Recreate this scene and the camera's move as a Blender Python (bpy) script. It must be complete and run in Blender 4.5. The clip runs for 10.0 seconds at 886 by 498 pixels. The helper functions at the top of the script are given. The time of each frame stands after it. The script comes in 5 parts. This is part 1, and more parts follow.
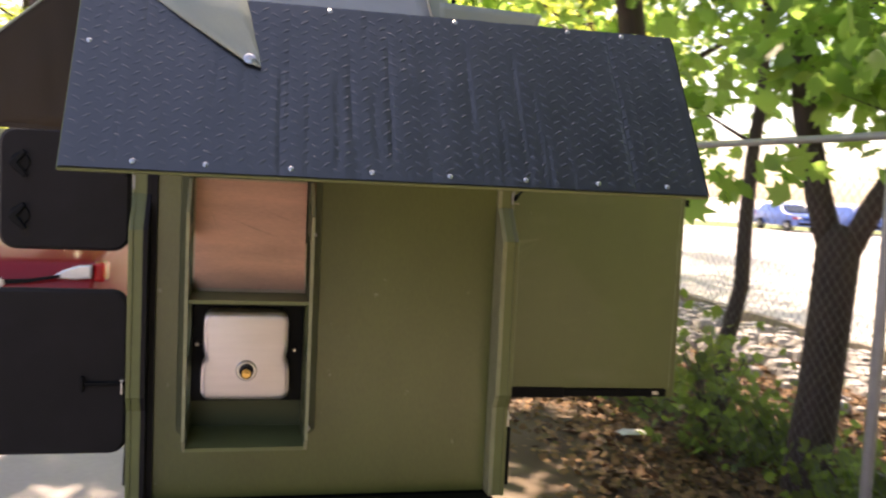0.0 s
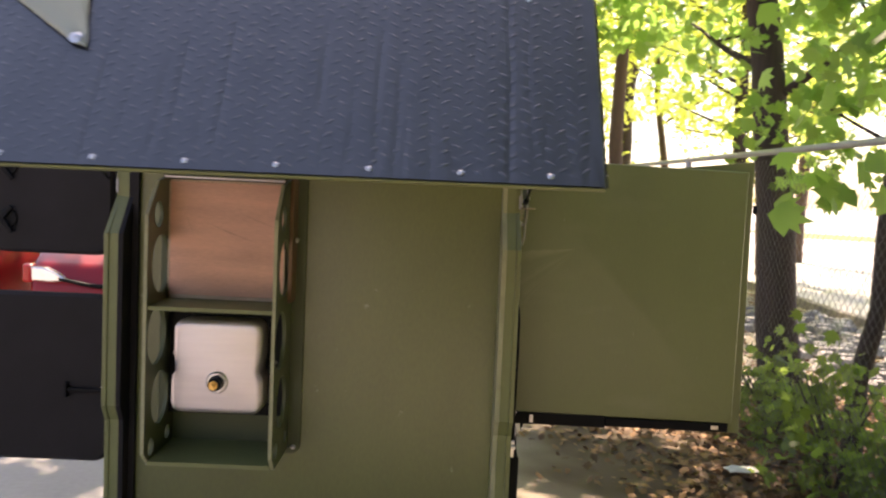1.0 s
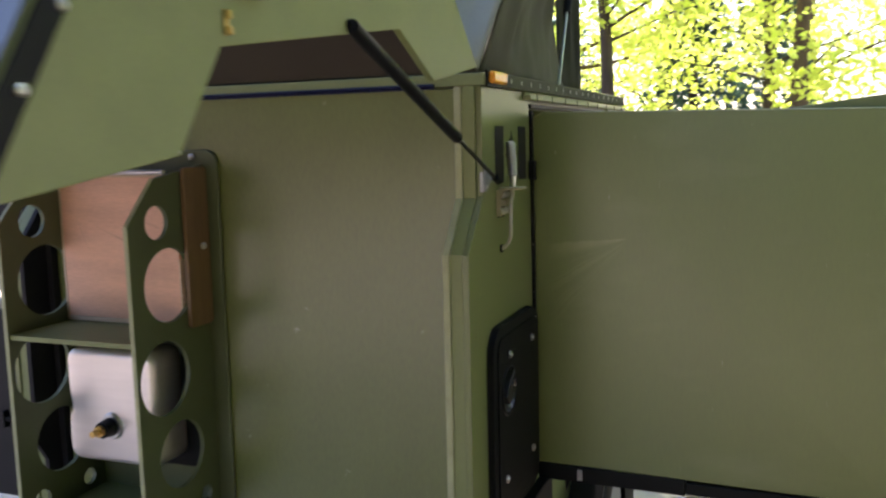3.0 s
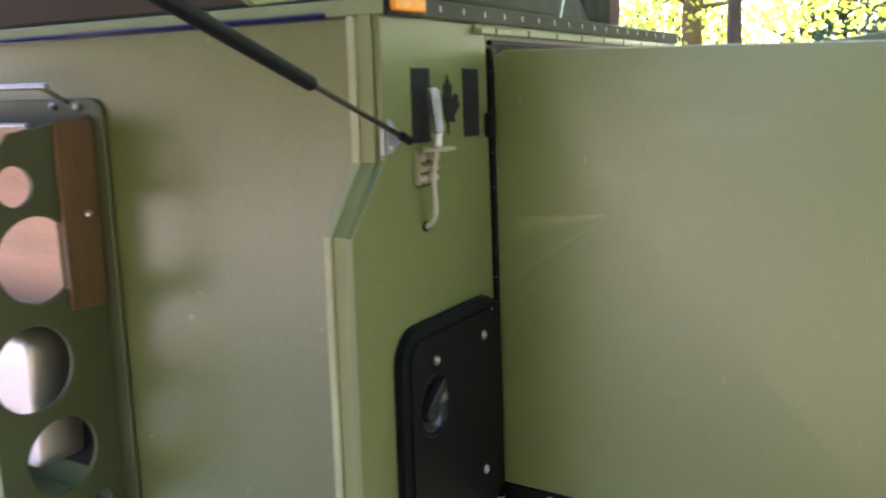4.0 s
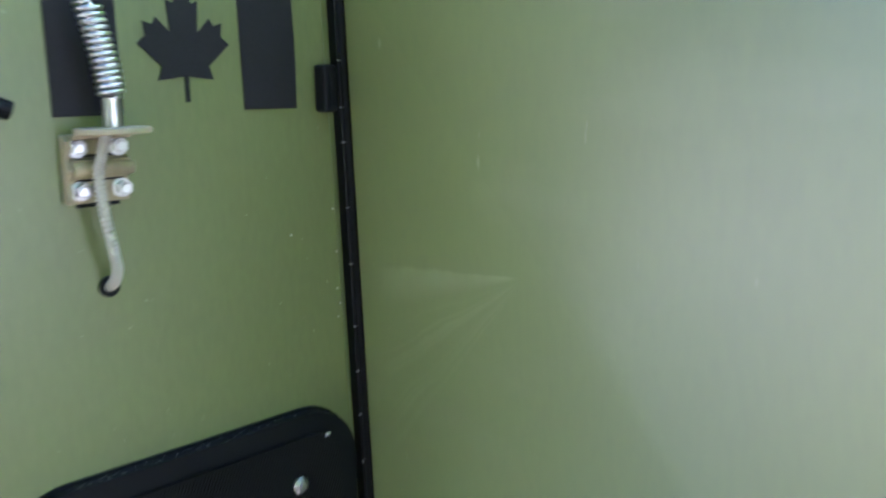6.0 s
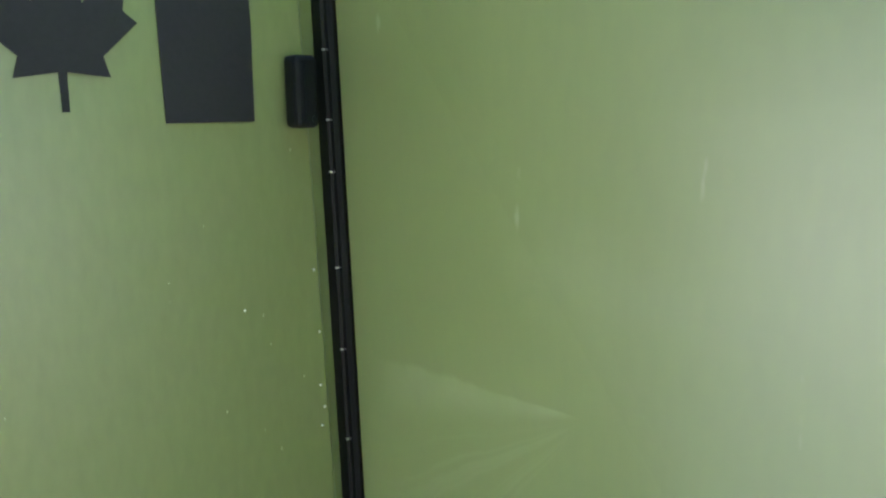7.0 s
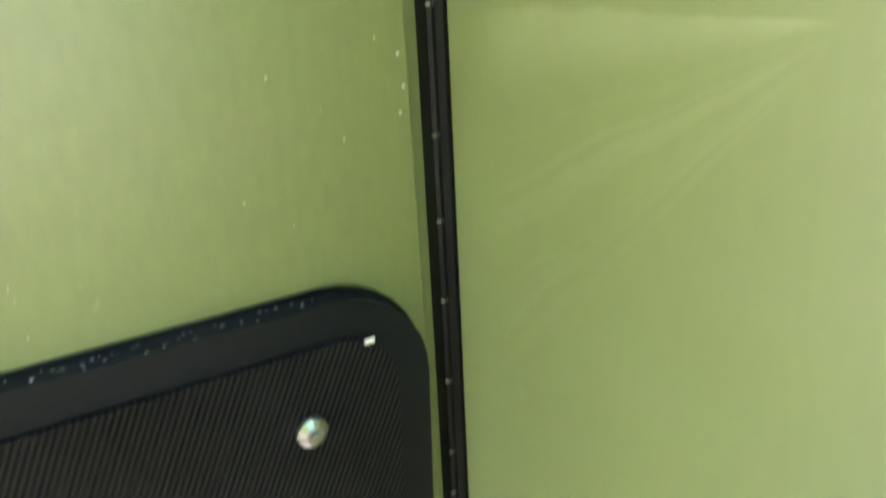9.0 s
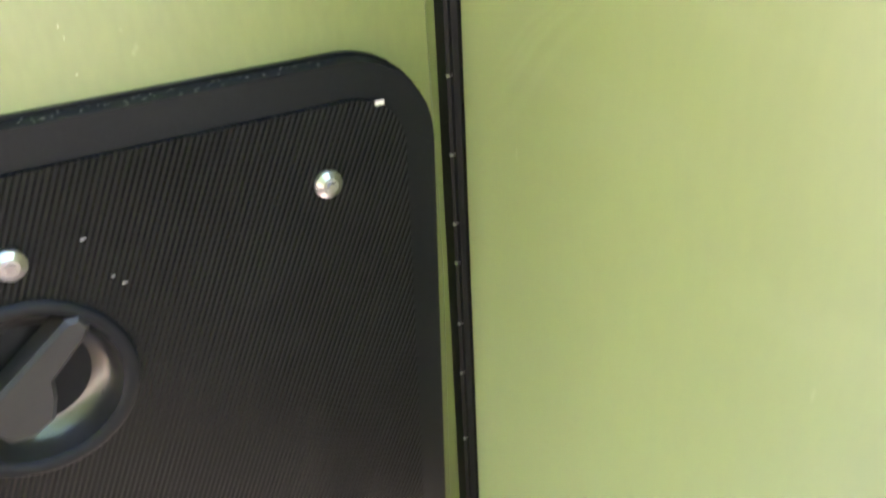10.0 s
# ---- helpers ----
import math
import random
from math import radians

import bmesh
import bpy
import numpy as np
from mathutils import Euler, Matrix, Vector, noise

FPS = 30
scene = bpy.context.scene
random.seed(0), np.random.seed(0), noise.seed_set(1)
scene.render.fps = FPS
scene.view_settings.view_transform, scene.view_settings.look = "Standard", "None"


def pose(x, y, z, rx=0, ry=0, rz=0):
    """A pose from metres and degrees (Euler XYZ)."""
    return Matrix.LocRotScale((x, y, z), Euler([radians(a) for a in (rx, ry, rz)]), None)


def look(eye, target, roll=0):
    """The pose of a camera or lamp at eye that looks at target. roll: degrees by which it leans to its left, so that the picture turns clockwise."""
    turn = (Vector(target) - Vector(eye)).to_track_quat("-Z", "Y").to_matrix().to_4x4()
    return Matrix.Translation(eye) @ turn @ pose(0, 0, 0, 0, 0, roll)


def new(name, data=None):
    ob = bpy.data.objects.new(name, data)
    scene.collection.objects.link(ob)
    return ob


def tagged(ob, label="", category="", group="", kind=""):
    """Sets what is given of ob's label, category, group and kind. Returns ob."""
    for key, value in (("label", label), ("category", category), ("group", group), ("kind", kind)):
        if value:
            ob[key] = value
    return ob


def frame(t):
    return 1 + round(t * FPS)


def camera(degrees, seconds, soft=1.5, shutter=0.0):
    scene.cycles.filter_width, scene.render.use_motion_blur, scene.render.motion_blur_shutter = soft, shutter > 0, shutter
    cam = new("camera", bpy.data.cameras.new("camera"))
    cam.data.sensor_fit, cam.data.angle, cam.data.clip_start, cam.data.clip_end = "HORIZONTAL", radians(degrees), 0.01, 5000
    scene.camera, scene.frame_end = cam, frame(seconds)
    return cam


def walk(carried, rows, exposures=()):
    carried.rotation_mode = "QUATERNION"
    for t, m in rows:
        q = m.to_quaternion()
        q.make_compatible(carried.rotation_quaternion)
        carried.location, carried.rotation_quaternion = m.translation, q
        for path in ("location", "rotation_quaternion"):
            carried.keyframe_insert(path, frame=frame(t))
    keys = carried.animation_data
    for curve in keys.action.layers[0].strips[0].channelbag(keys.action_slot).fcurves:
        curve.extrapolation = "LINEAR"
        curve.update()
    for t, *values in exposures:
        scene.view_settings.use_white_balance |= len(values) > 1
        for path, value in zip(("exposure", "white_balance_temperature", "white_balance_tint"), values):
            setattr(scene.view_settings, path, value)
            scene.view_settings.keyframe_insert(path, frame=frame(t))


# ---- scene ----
PATH = [
    (0, (-0.303, -3.232, 1.83), (0.129, -1.285, 1.678), 2.7),
    (0.5, (0.061, -3.217, 1.839), (0.221, -1.228, 1.704), 3.0),
    (1, (0.423, -3.007, 1.809), (0.438, -1.011, 1.675), 2.5),
    (1.5, (0.782, -2.819, 1.844), (0.538, -0.838, 1.716), 2.4),
    (1.8, (0.963, -2.724, 1.85), (0.532, -0.776, 1.713), 2.5),
    (2, (1.084, -2.628, 1.868), (0.529, -0.714, 1.699), 1.9),
    (2.5, (1.239, -2.239, 1.853), (0.59, -0.362, 1.622), -0.1),
    (2.7, (1.292, -2.1, 1.865), (0.633, -0.226, 1.63), -0.9),
    (3.8, (1.627, -1.372, 1.893), (0.652, 0.341, 1.556), -1.1),
    (4, (1.633, -1.243, 1.874), (0.636, 0.452, 1.511), -1.5),
    (4.5, (1.617, -0.885, 1.867), (0.59, 0.788, 1.484), -2.9),
    (5, (1.656, -0.608, 1.835), (0.498, 0.986, 1.487), -2.8),
    (5.5, (1.667, -0.337, 1.832), (0.319, 1.099, 1.484), -1.6),
    (6, (1.567, -0.107, 1.792), (0.154, 1.259, 1.419), -1.2),
    (6.2, (1.49, -0.025, 1.792), (0.071, 1.334, 1.423), -1.2),
    (7.3, (1.313, 0.237, 1.792), (-0.315, 1.339, 1.426), -0.5),
    (7.5, (1.284, 0.258, 1.777), (-0.368, 1.325, 1.414), -0.3),
    (8, (1.174, 0.292, 1.751), (-0.493, 1.325, 1.355), -1.0),
    (8.5, (1.161, 0.304, 1.684), (-0.491, 1.28, 1.118), -1.4),
    (9, (1.181, 0.282, 1.644), (-0.394, 1.229, 0.856), -1.5),
    (9.5, (1.219, 0.264, 1.614), (-0.319, 1.153, 0.694), -1.5),
    (10, (1.266, 0.242, 1.59), (-0.242, 1.093, 0.59), -1.6),
]
cam = camera(53.5, 10.0, soft=2.2, shutter=0.5)
walk(cam, [(t, look(eye, target, roll)) for t, eye, target, roll in PATH],
     exposures=[(0, 1.7, 8050, 27), (1, 1.82, 7950, 27), (2.0, 1.88, 7350, 26), (2.5, 1.85, 6900, 20), (4, 3.04, 6200, 26), (5, 3.55, 5550, 29), (6, 3.52, 5100, 24),
                (7.3, 3.94, 5650, 11), (8.5, 4.31, 6200, 8), (10, 5.0, 6400, 27)])

# ---- sky and sun ----
SUN_AZ, SUN_EL = 4.0, 54.5        # degrees to the left of +y, degrees up
world = bpy.data.worlds.new("sky")
scene.world = world
world.use_nodes = True
wt = world.node_tree
sky = wt.nodes.new("ShaderNodeTexSky")
sky.sky_type, sky.sun_disc = "NISHITA", False
sky.sun_elevation, sky.sun_rotation = radians(SUN_EL), radians(-SUN_AZ)
sky.air_density, sky.dust_density, sky.ozone_density = 1.0, 1.2, 1.0
wt.nodes["Background"].inputs[1].default_value = 0.12
wt.links.new(sky.outputs[0], wt.nodes["Background"].inputs[0])
sun = new("sun", bpy.data.lights.new("sun", "SUN"))
sun.data.energy, sun.data.angle, sun.data.color = 5.0, radians(0.6), (1.0, 0.93, 0.8)
a, e = radians(SUN_AZ), radians(SUN_EL)
sun.matrix_world = look((0, 0, 0), (math.sin(a) * math.cos(e), -math.cos(a) * math.cos(e), -math.sin(e)))


# ---- materials ----
def material(name, base, rough=0.5, metal=0.0, vary=0.15, scale=6.0, fine=80.0, bump=0.1, spread=None, stretch=(1, 1, 1),
             coat=0.0, islands=0.0, spec=0.5, spots=None, smears=False, coat_rough=0.3):
    """A principled surface with colour varying at two scales and fine relief."""
    m = bpy.data.materials.new(name)
    m.use_nodes = True
    nt = m.node_tree
    n, ln = nt.nodes, nt.links
    b = n["Principled BSDF"]
    tc, mp = n.new("ShaderNodeTexCoord"), n.new("ShaderNodeMapping")
    mp.inputs["Scale"].default_value = stretch
    ln.new(tc.outputs["Object"], mp.inputs[0])
    n1, n2 = n.new("ShaderNodeTexNoise"), n.new("ShaderNodeTexNoise")
    n1.inputs["Scale"].default_value, n1.inputs["Detail"].default_value = scale, 5
    n2.inputs["Scale"].default_value, n2.inputs["Detail"].default_value = fine, 4
    ln.new(mp.outputs[0], n1.inputs[0]), ln.new(mp.outputs[0], n2.inputs[0])
    ramp = n.new("ShaderNodeValToRGB")
    lo = [c * (1 - vary) for c in base]
    hi = spread if spread else [min(1.0, c * (1 + vary)) for c in base]
    ramp.color_ramp.elements[0].position, ramp.color_ramp.elements[1].position = 0.3, 0.7
    ramp.color_ramp.elements[0].color, ramp.color_ramp.elements[1].color = (*lo, 1), (*hi, 1)
    add = n.new("ShaderNodeMath")
    add.operation = "MULTIPLY_ADD"
    add.inputs[1].default_value, add.inputs[2].default_value = 0.35, 0.0
    ln.new(n2.outputs[0], add.inputs[0])
    tot = n.new("ShaderNodeMath")
    tot.operation = "MULTIPLY_ADD"
    tot.inputs[1].default_value = 0.65
    ln.new(n1.outputs[0], tot.inputs[0]), ln.new(add.outputs[0], tot.inputs[2])
    ln.new(tot.outputs[0], ramp.inputs[0])
    col = ramp.outputs[0]
    if islands:
        geo, hsv, mr = n.new("ShaderNodeNewGeometry"), n.new("ShaderNodeHueSaturation"), n.new("ShaderNodeMapRange")
        mr.inputs[3].default_value, mr.inputs[4].default_value = 1 - islands, 1 + islands
        ln.new(geo.outputs["Random Per Island"], mr.inputs[0])
        ln.new(mr.outputs[0], hsv.inputs["Value"])
        ln.new(col, hsv.inputs["Color"])
        col = hsv.outputs[0]
    if spots:
        # sparse pale nicks and rubbed marks
        vor, thr, mix = n.new("ShaderNodeTexNoise"), n.new("ShaderNodeValToRGB"), n.new("ShaderNodeMixRGB")
        vor.inputs["Scale"].default_value, vor.inputs["Detail"].default_value = spots[0], 3
        mp2 = n.new("ShaderNodeMapping")
        mp2.inputs["Scale"].default_value = spots[3] if len(spots) > 3 else (1, 1, 1)
        ln.new(tc.outputs["Object"], mp2.inputs[0]), ln.new(mp2.outputs[0], vor.inputs[0])
        thr.color_ramp.elements[0].position, thr.color_ramp.elements[1].position = spots[1], spots[1] + 0.08
        ln.new(vor.outputs[0], thr.inputs[0])
        ln.new(thr.outputs[0], mix.inputs[0]), ln.new(col, mix.inputs[1])
        mix.inputs[2].default_value = (*spots[2], 1)
        col = mix.outputs[0]
    if smears:
        # broad faint rubbed streaks, running down to one side
        sm, mp3, thr2, mx2 = n.new("ShaderNodeTexNoise"), n.new("ShaderNodeMapping"), n.new("ShaderNodeValToRGB"), n.new("ShaderNodeMixRGB")
        mp3.inputs["Rotation"].default_value, mp3.inputs["Scale"].default_value = (0, radians(-12), 0), (2.0, 1.0, 5.0)
        sm.inputs["Scale"].default_value, sm.inputs["Detail"].default_value = 1.6, 6
        ln.new(tc.outputs["Object"], mp3.inputs[0]), ln.new(mp3.outputs[0], sm.inputs[0])
        thr2.color_ramp.elements[0].position, thr2.color_ramp.elements[1].position = 0.56, 0.8
        thr2.color_ramp.elements[1].color = (0.22, 0.22, 0.22, 1)
        ln.new(sm.outputs[0], thr2.inputs[0]), ln.new(thr2.outputs[0], mx2.inputs[0]), ln.new(col, mx2.inputs[1])
        mx2.inputs[2].default_value = (0.25, 0.26, 0.14, 1)
        col = mx2.outputs[0]
    ln.new(col, b.inputs["Base Color"])
    rr = n.new("ShaderNodeMapRange")
    rr.inputs[3].default_value, rr.inputs[4].default_value = max(0.02, rough - 0.08), min(1, rough + 0.08)
    ln.new(tot.outputs[0], rr.inputs[0]), ln.new(rr.outputs[0], b.inputs["Roughness"])
    b.inputs["Metallic"].default_value = metal
    b.inputs["Coat Weight"].default_value = coat
    b.inputs["Coat Roughness"].default_value = 0.12 if metal or rough < 0.3 else coat_rough
    b.inputs["Specular IOR Level"].default_value = spec
    if bump:
        bp = n.new("ShaderNodeBump")
        bp.inputs["Strength"].default_value, bp.inputs["Distance"].default_value = bump, 0.004
        ln.new(tot.outputs[0], bp.inputs["Height"]), ln.new(bp.outputs[0], b.inputs["Normal"])
    return m


def leaf_material(name, base, glow, differ=0.35, thin=0.6):
    """Thin leaves that let sunlight through."""
    m = material(name, base, 0.45, vary=0.25, scale=1.5, fine=25, bump=0.0, islands=differ)
    n, ln = m.node_tree.nodes, m.node_tree.links
    b, out = n["Principled BSDF"], n["Material Output"]
    tr, mix = n.new("ShaderNodeBsdfTranslucent"), n.new("ShaderNodeMixShader")
    tr.inputs[0].default_value = (*glow, 1)
    mix.inputs[0].default_value = thin
    ln.new(b.outputs[0], mix.inputs[1]), ln.new(tr.outputs[0], mix.inputs[2]), ln.new(mix.outputs[0], out.inputs[0])
    return m


GREEN = (0.142, 0.164, 0.054)
m_green = material("olive_paint", GREEN, 0.42, coat=0.5, vary=0.07, scale=3, fine=160, bump=0.05, stretch=(1, 1, 0.5), spots=(38, 0.735, (0.24, 0.27, 0.12)))
m_wall = material("olive_plywood_paint", GREEN, 0.45, coat=0.28, vary=0.15, scale=2.2, fine=140, bump=0.06, stretch=(1, 1, 0.35), spots=(30, 0.72, (0.26, 0.29, 0.14)))
m_bulk = material("olive_bulkhead_paint", (0.118, 0.139, 0.032), 0.45, coat=1.0, coat_rough=0.27, vary=0.17, scale=2.6, fine=120, bump=0.07, stretch=(1, 1, 0.4), spots=(30, 0.72, (0.24, 0.26, 0.13)))
m_door = material("olive_door_paint", (0.122, 0.148, 0.031), 0.5, coat=1.0, coat_rough=0.31, spec=0.7, vary=0.11, scale=3.5, fine=120, bump=0.07, stretch=(1, 1, 0.3),
                  spots=(26, 0.735, (0.22, 0.24, 0.13), (2.2, 1, 0.6)), smears=True)


def door_sheen_wear(m):
    """A tinted sheen that brightens the paint at slanting views, and a pale fan-shaped rub mark."""
    n, ln = m.node_tree.nodes, m.node_tree.links
    b = n["Principled BSDF"]
    b.inputs["Coat IOR"].default_value = 1.46
    # yellow-green sheen added to lift the door's brightness, seen aslant
    b.inputs["Sheen Weight"].default_value, b.inputs["Sheen Roughness"].default_value = 0.9, 0.45
    b.inputs["Sheen Tint"].default_value = (0.84, 0.95, 0.48, 1)
    tc, sep = n.new("ShaderNodeTexCoord"), n.new("ShaderNodeSeparateXYZ")
    ln.new(tc.outputs["Object"], sep.inputs[0])

    def calc(op, a, b_):
        k = n.new("ShaderNodeMath")
        k.operation = op
        for i, v in enumerate((a, b_)):
            if isinstance(v, (int, float)):
                k.inputs[i].default_value = v
            else:
                ln.new(v, k.inputs[i])
        return k.outputs[0]

    def ease(v, lo, hi):
        k = n.new("ShaderNodeMapRange")
        k.interpolation_type = "SMOOTHSTEP"
        k.inputs[1].default_value, k.inputs[2].default_value = lo, hi
        ln.new(v, k.inputs[0])
        return k.outputs[0]

    no = n.new("ShaderNodeTexNoise")
    no.inputs["Scale"].default_value, no.inputs["Detail"].default_value = 18, 5
    ln.new(tc.outputs["Object"], no.inputs[0])
    turn = calc("DIVIDE", calc("SUBTRACT", sep.outputs[2], 1.594), calc("SUBTRACT", sep.outputs[0], 0.998))
    turn = calc("ADD", turn, calc("MULTIPLY", calc("SUBTRACT", no.outputs[0], 0.5), 0.12))
    band = n.new("ShaderNodeTexNoise")
    band.noise_dimensions = "1D"
    band.inputs["Scale"].default_value, band.inputs["Detail"].default_value = 7.0, 2
    ln.new(turn, band.inputs["W"])
    first = calc("MULTIPLY", ease(turn, 0.05, 0.09), calc("SUBTRACT", 1.0, ease(turn, 0.12, 0.36)))
    rest = calc("MULTIPLY", calc("MULTIPLY", ease(turn, 0.1, 0.3), calc("SUBTRACT", 1.0, ease(turn, 0.7, 1.3))), ease(band.outputs[0], 0.42, 0.74))
    fan = calc("MAXIMUM", first, calc("MULTIPLY", rest, 0.7))
    reach = calc("MULTIPLY", ease(sep.outputs[0], 0.74, 0.80), calc("SUBTRACT", 1.0, ease(sep.outputs[0], 0.96, 0.995)))
    mark = calc("MULTIPLY", calc("MULTIPLY", fan, reach), calc("MULTIPLY", no.outputs[0], 0.56))
    old = b.inputs["Base Color"].links[0].from_socket
    mix = n.new("ShaderNodeMixRGB")
    ln.new(mark, mix.inputs[0]), ln.new(old, mix.inputs[1])
    mix.inputs[2].default_value = (0.36, 0.38, 0.2, 1)
    ln.new(mix.outputs[0], b.inputs["Base Color"])


m_bulk.node_tree.nodes["Principled BSDF"].inputs["Coat IOR"].default_value = 1.42
door_sheen_wear(m_door)
m_trim = material("olive_trim_paint", (0.17, 0.195, 0.075), 0.5, vary=0.12, scale=9, fine=120, bump=0.15)
m_edge = material("worn_pale_edge", (0.33, 0.34, 0.2), 0.6, vary=0.2, scale=14, fine=120, bump=0.15)
# darker olive; on the rack's side boards it stands in for shadow
m_dkgreen = material("dark_olive_paint", (0.075, 0.092, 0.04), 0.5, vary=0.12, scale=6, fine=120, bump=0.1)
m_mat = material("black_rubber_mat", (0.0048, 0.0066, 0.0102), 0.36, coat=1.0, spec=1.0, vary=0.25, scale=4, fine=60, bump=0.25, stretch=(5, 1, 1))
m_black = material("black_plastic", (0.004, 0.0052, 0.0068), 0.5, spec=0.14,  vary=0.3, scale=10, fine=200, bump=0.12)
m_felt = material("black_door_skin", (0.0135, 0.0125, 0.0145), 0.66, spec=0.25,  vary=0.3, scale=8, fine=260, bump=0.2)
m_rubber = material("black_rubber_seal", (0.004, 0.0048, 0.006), 0.5, spec=0.16,  vary=0.3, scale=20, fine=200, bump=0.2)
m_steel = material("brushed_stainless_steel", (0.72, 0.66, 0.66), 0.42, 0.72, vary=0.06, scale=5, fine=200, bump=0.05, stretch=(1, 1, 12))
m_zinc = material("zinc_plated_steel", (0.6, 0.6, 0.6), 0.3, 1.0, vary=0.15, scale=40, fine=300, bump=0.1)
m_brass = material("brass", (0.65, 0.42, 0.14), 0.3, 1.0, vary=0.1, scale=40, fine=200, bump=0.05)
m_ply = material("pinkish_plywood", (0.68, 0.385, 0.275), 0.6, vary=0.2, scale=3.5, fine=45, bump=0.12, stretch=(1, 1, 6))
m_scratch = material("rubbed_plywood", (0.58, 0.33, 0.23), 0.6, vary=0.15, scale=20, fine=80, bump=0.05)
m_plyedge = material("pale_plywood_edge", (0.55, 0.42, 0.3), 0.7, vary=0.2, scale=12, fine=90, bump=0.15, stretch=(1, 1, 8))
m_brown = material("brown_stained_wood", (0.15, 0.087, 0.038), 0.55, vary=0.25, scale=6, fine=60, bump=0.15, stretch=(6, 6, 0.7))
m_tan = material("tan_paint", (0.31, 0.27, 0.165), 0.6, vary=0.15, scale=30, fine=200, bump=0.2)
m_canvas = material("grey_green_canvas", (0.33, 0.36, 0.31), 0.85, vary=0.12, scale=3, fine=300, bump=0.25)
m_canvasdk = material("dark_olive_canvas", (0.052, 0.055, 0.034), 0.85, vary=0.25, scale=5, fine=300, bump=0.3)
m_awning = material("dark_brown_canvas", (0.034, 0.025, 0.018), 0.85, vary=0.2, scale=3, fine=300, bump=0.25)
m_blue = material("blue_weather_strip", (0.006, 0.007, 0.026), 0.2, vary=0.2, scale=10, fine=60, bump=0.05)
m_inside = material("dark_brown_lining", (0.035, 0.027, 0.018), 0.8, vary=0.2, scale=4, fine=200, bump=0.2)
m_amber = material("amber_lens", (0.85, 0.33, 0.03), 0.2, vary=0.15, scale=60, fine=200, bump=0.1)
m_bolt = material("dull_zinc_bolt", (0.38, 0.38, 0.39), 0.3, 1.0, vary=0.2, scale=60, fine=300, bump=0.0)
m_gloss = material("glossy_black_plastic", (0.008, 0.009, 0.011), 0.24, vary=0.3, scale=10, fine=200, bump=0.15)
m_satin = material("scuffed_satin_plastic", (0.012, 0.012, 0.0125), 0.3, spec=0.8, vary=0.4, scale=30, fine=120, bump=0.1, coat=0.3)
m_grip = material("grey_black_plastic", (0.012, 0.0125, 0.013), 0.5, spec=0.35, vary=0.3, scale=20, fine=200, bump=0.15)
m_white = material("white_cord", (0.75, 0.73, 0.68), 0.7, vary=0.1, scale=40, fine=300, bump=0.1)
m_cable = material("grey_plastic_conduit", (0.42, 0.4, 0.34), 0.55, vary=0.12, scale=30, fine=200, bump=0.1)
m_mesh = material("pale_window_mesh", (0.42, 0.45, 0.5), 0.7, vary=0.12, scale=3, fine=300, bump=0.2, stretch=(1, 1, 4))
m_bark = material("grey_brown_bark", (0.055, 0.04, 0.034), 0.9, vary=0.45, scale=7, fine=40, bump=1.0, stretch=(1, 1, 0.18))
m_bark2 = material("reddish_bark", (0.1, 0.066, 0.045), 0.9, vary=0.4, scale=7, fine=40, bump=1.0, stretch=(1, 1, 0.18))
m_galv = material("galvanised_steel", (0.36, 0.37, 0.39), 0.5, 0.5, vary=0.12, scale=14, fine=150, bump=0.08)
m_wire = material("weathered_wire", (0.13, 0.125, 0.12), 0.7, 0.3, vary=0.2, scale=14, fine=150, bump=0.0)
m_red = material("red_car_paint", (0.27, 0.006, 0.012), 0.32, spec=0.3, vary=0.05, scale=3, fine=100, bump=0.0, coat=0.25)
m_cream = material("cream_car_paint", (0.55, 0.5, 0.4), 0.3, vary=0.05, scale=3, fine=100, bump=0.0, coat=0.6)
m_bluecar = material("blue_car_paint", (0.05, 0.12, 0.42), 0.3, vary=0.05, scale=3, fine=100, bump=0.0, coat=0.6)
m_lampred = material("red_lamp_lens", (0.5, 0.012, 0.014), 0.15, spec=0.3, vary=0.1, scale=30, fine=100, bump=0.0, coat=0.3)
m_lampclear = material("clear_lamp_lens", (0.8, 0.8, 0.8), 0.1, 0.6, vary=0.1, scale=30, fine=100, bump=0.0, coat=1.0)
m_glass = material("dark_car_glass", (0.02, 0.025, 0.03), 0.05, vary=0.1, scale=3, fine=50, bump=0.0, coat=1.0)
m_siding = material("beige_siding", (0.47, 0.4, 0.3), 0.7, vary=0.1, scale=2, fine=60, bump=0.1)
m_unseen_wall = material("grey_brown_render", (0.13, 0.105, 0.1), 0.9, vary=0.15, scale=1.5, fine=30, bump=0.3)
m_roofing = material("grey_shingles", (0.16, 0.15, 0.14), 0.9, vary=0.25, scale=4, fine=40, bump=0.5)
m_drive = material("pale_dusty_concrete", (0.38, 0.345, 0.32), 0.9, vary=0.14, scale=1.1, fine=24, bump=0.25)
m_road = material("sunlit_concrete", (0.5, 0.48, 0.45), 0.9, vary=0.12, scale=0.7, fine=20, bump=0.2)
m_grass = material("dry_sunlit_grass", (0.16, 0.2, 0.07), 0.95, vary=0.3, scale=0.8, fine=30, bump=0.5)
m_kerb = material("weathered_kerb_stone", (0.3, 0.26, 0.22), 0.9, vary=0.3, scale=3, fine=30, bump=0.4)
m_stone = material("grey_rubble_stone", (0.3, 0.28, 0.27), 0.85, vary=0.25, scale=5, fine=40, bump=0.4, islands=0.35)
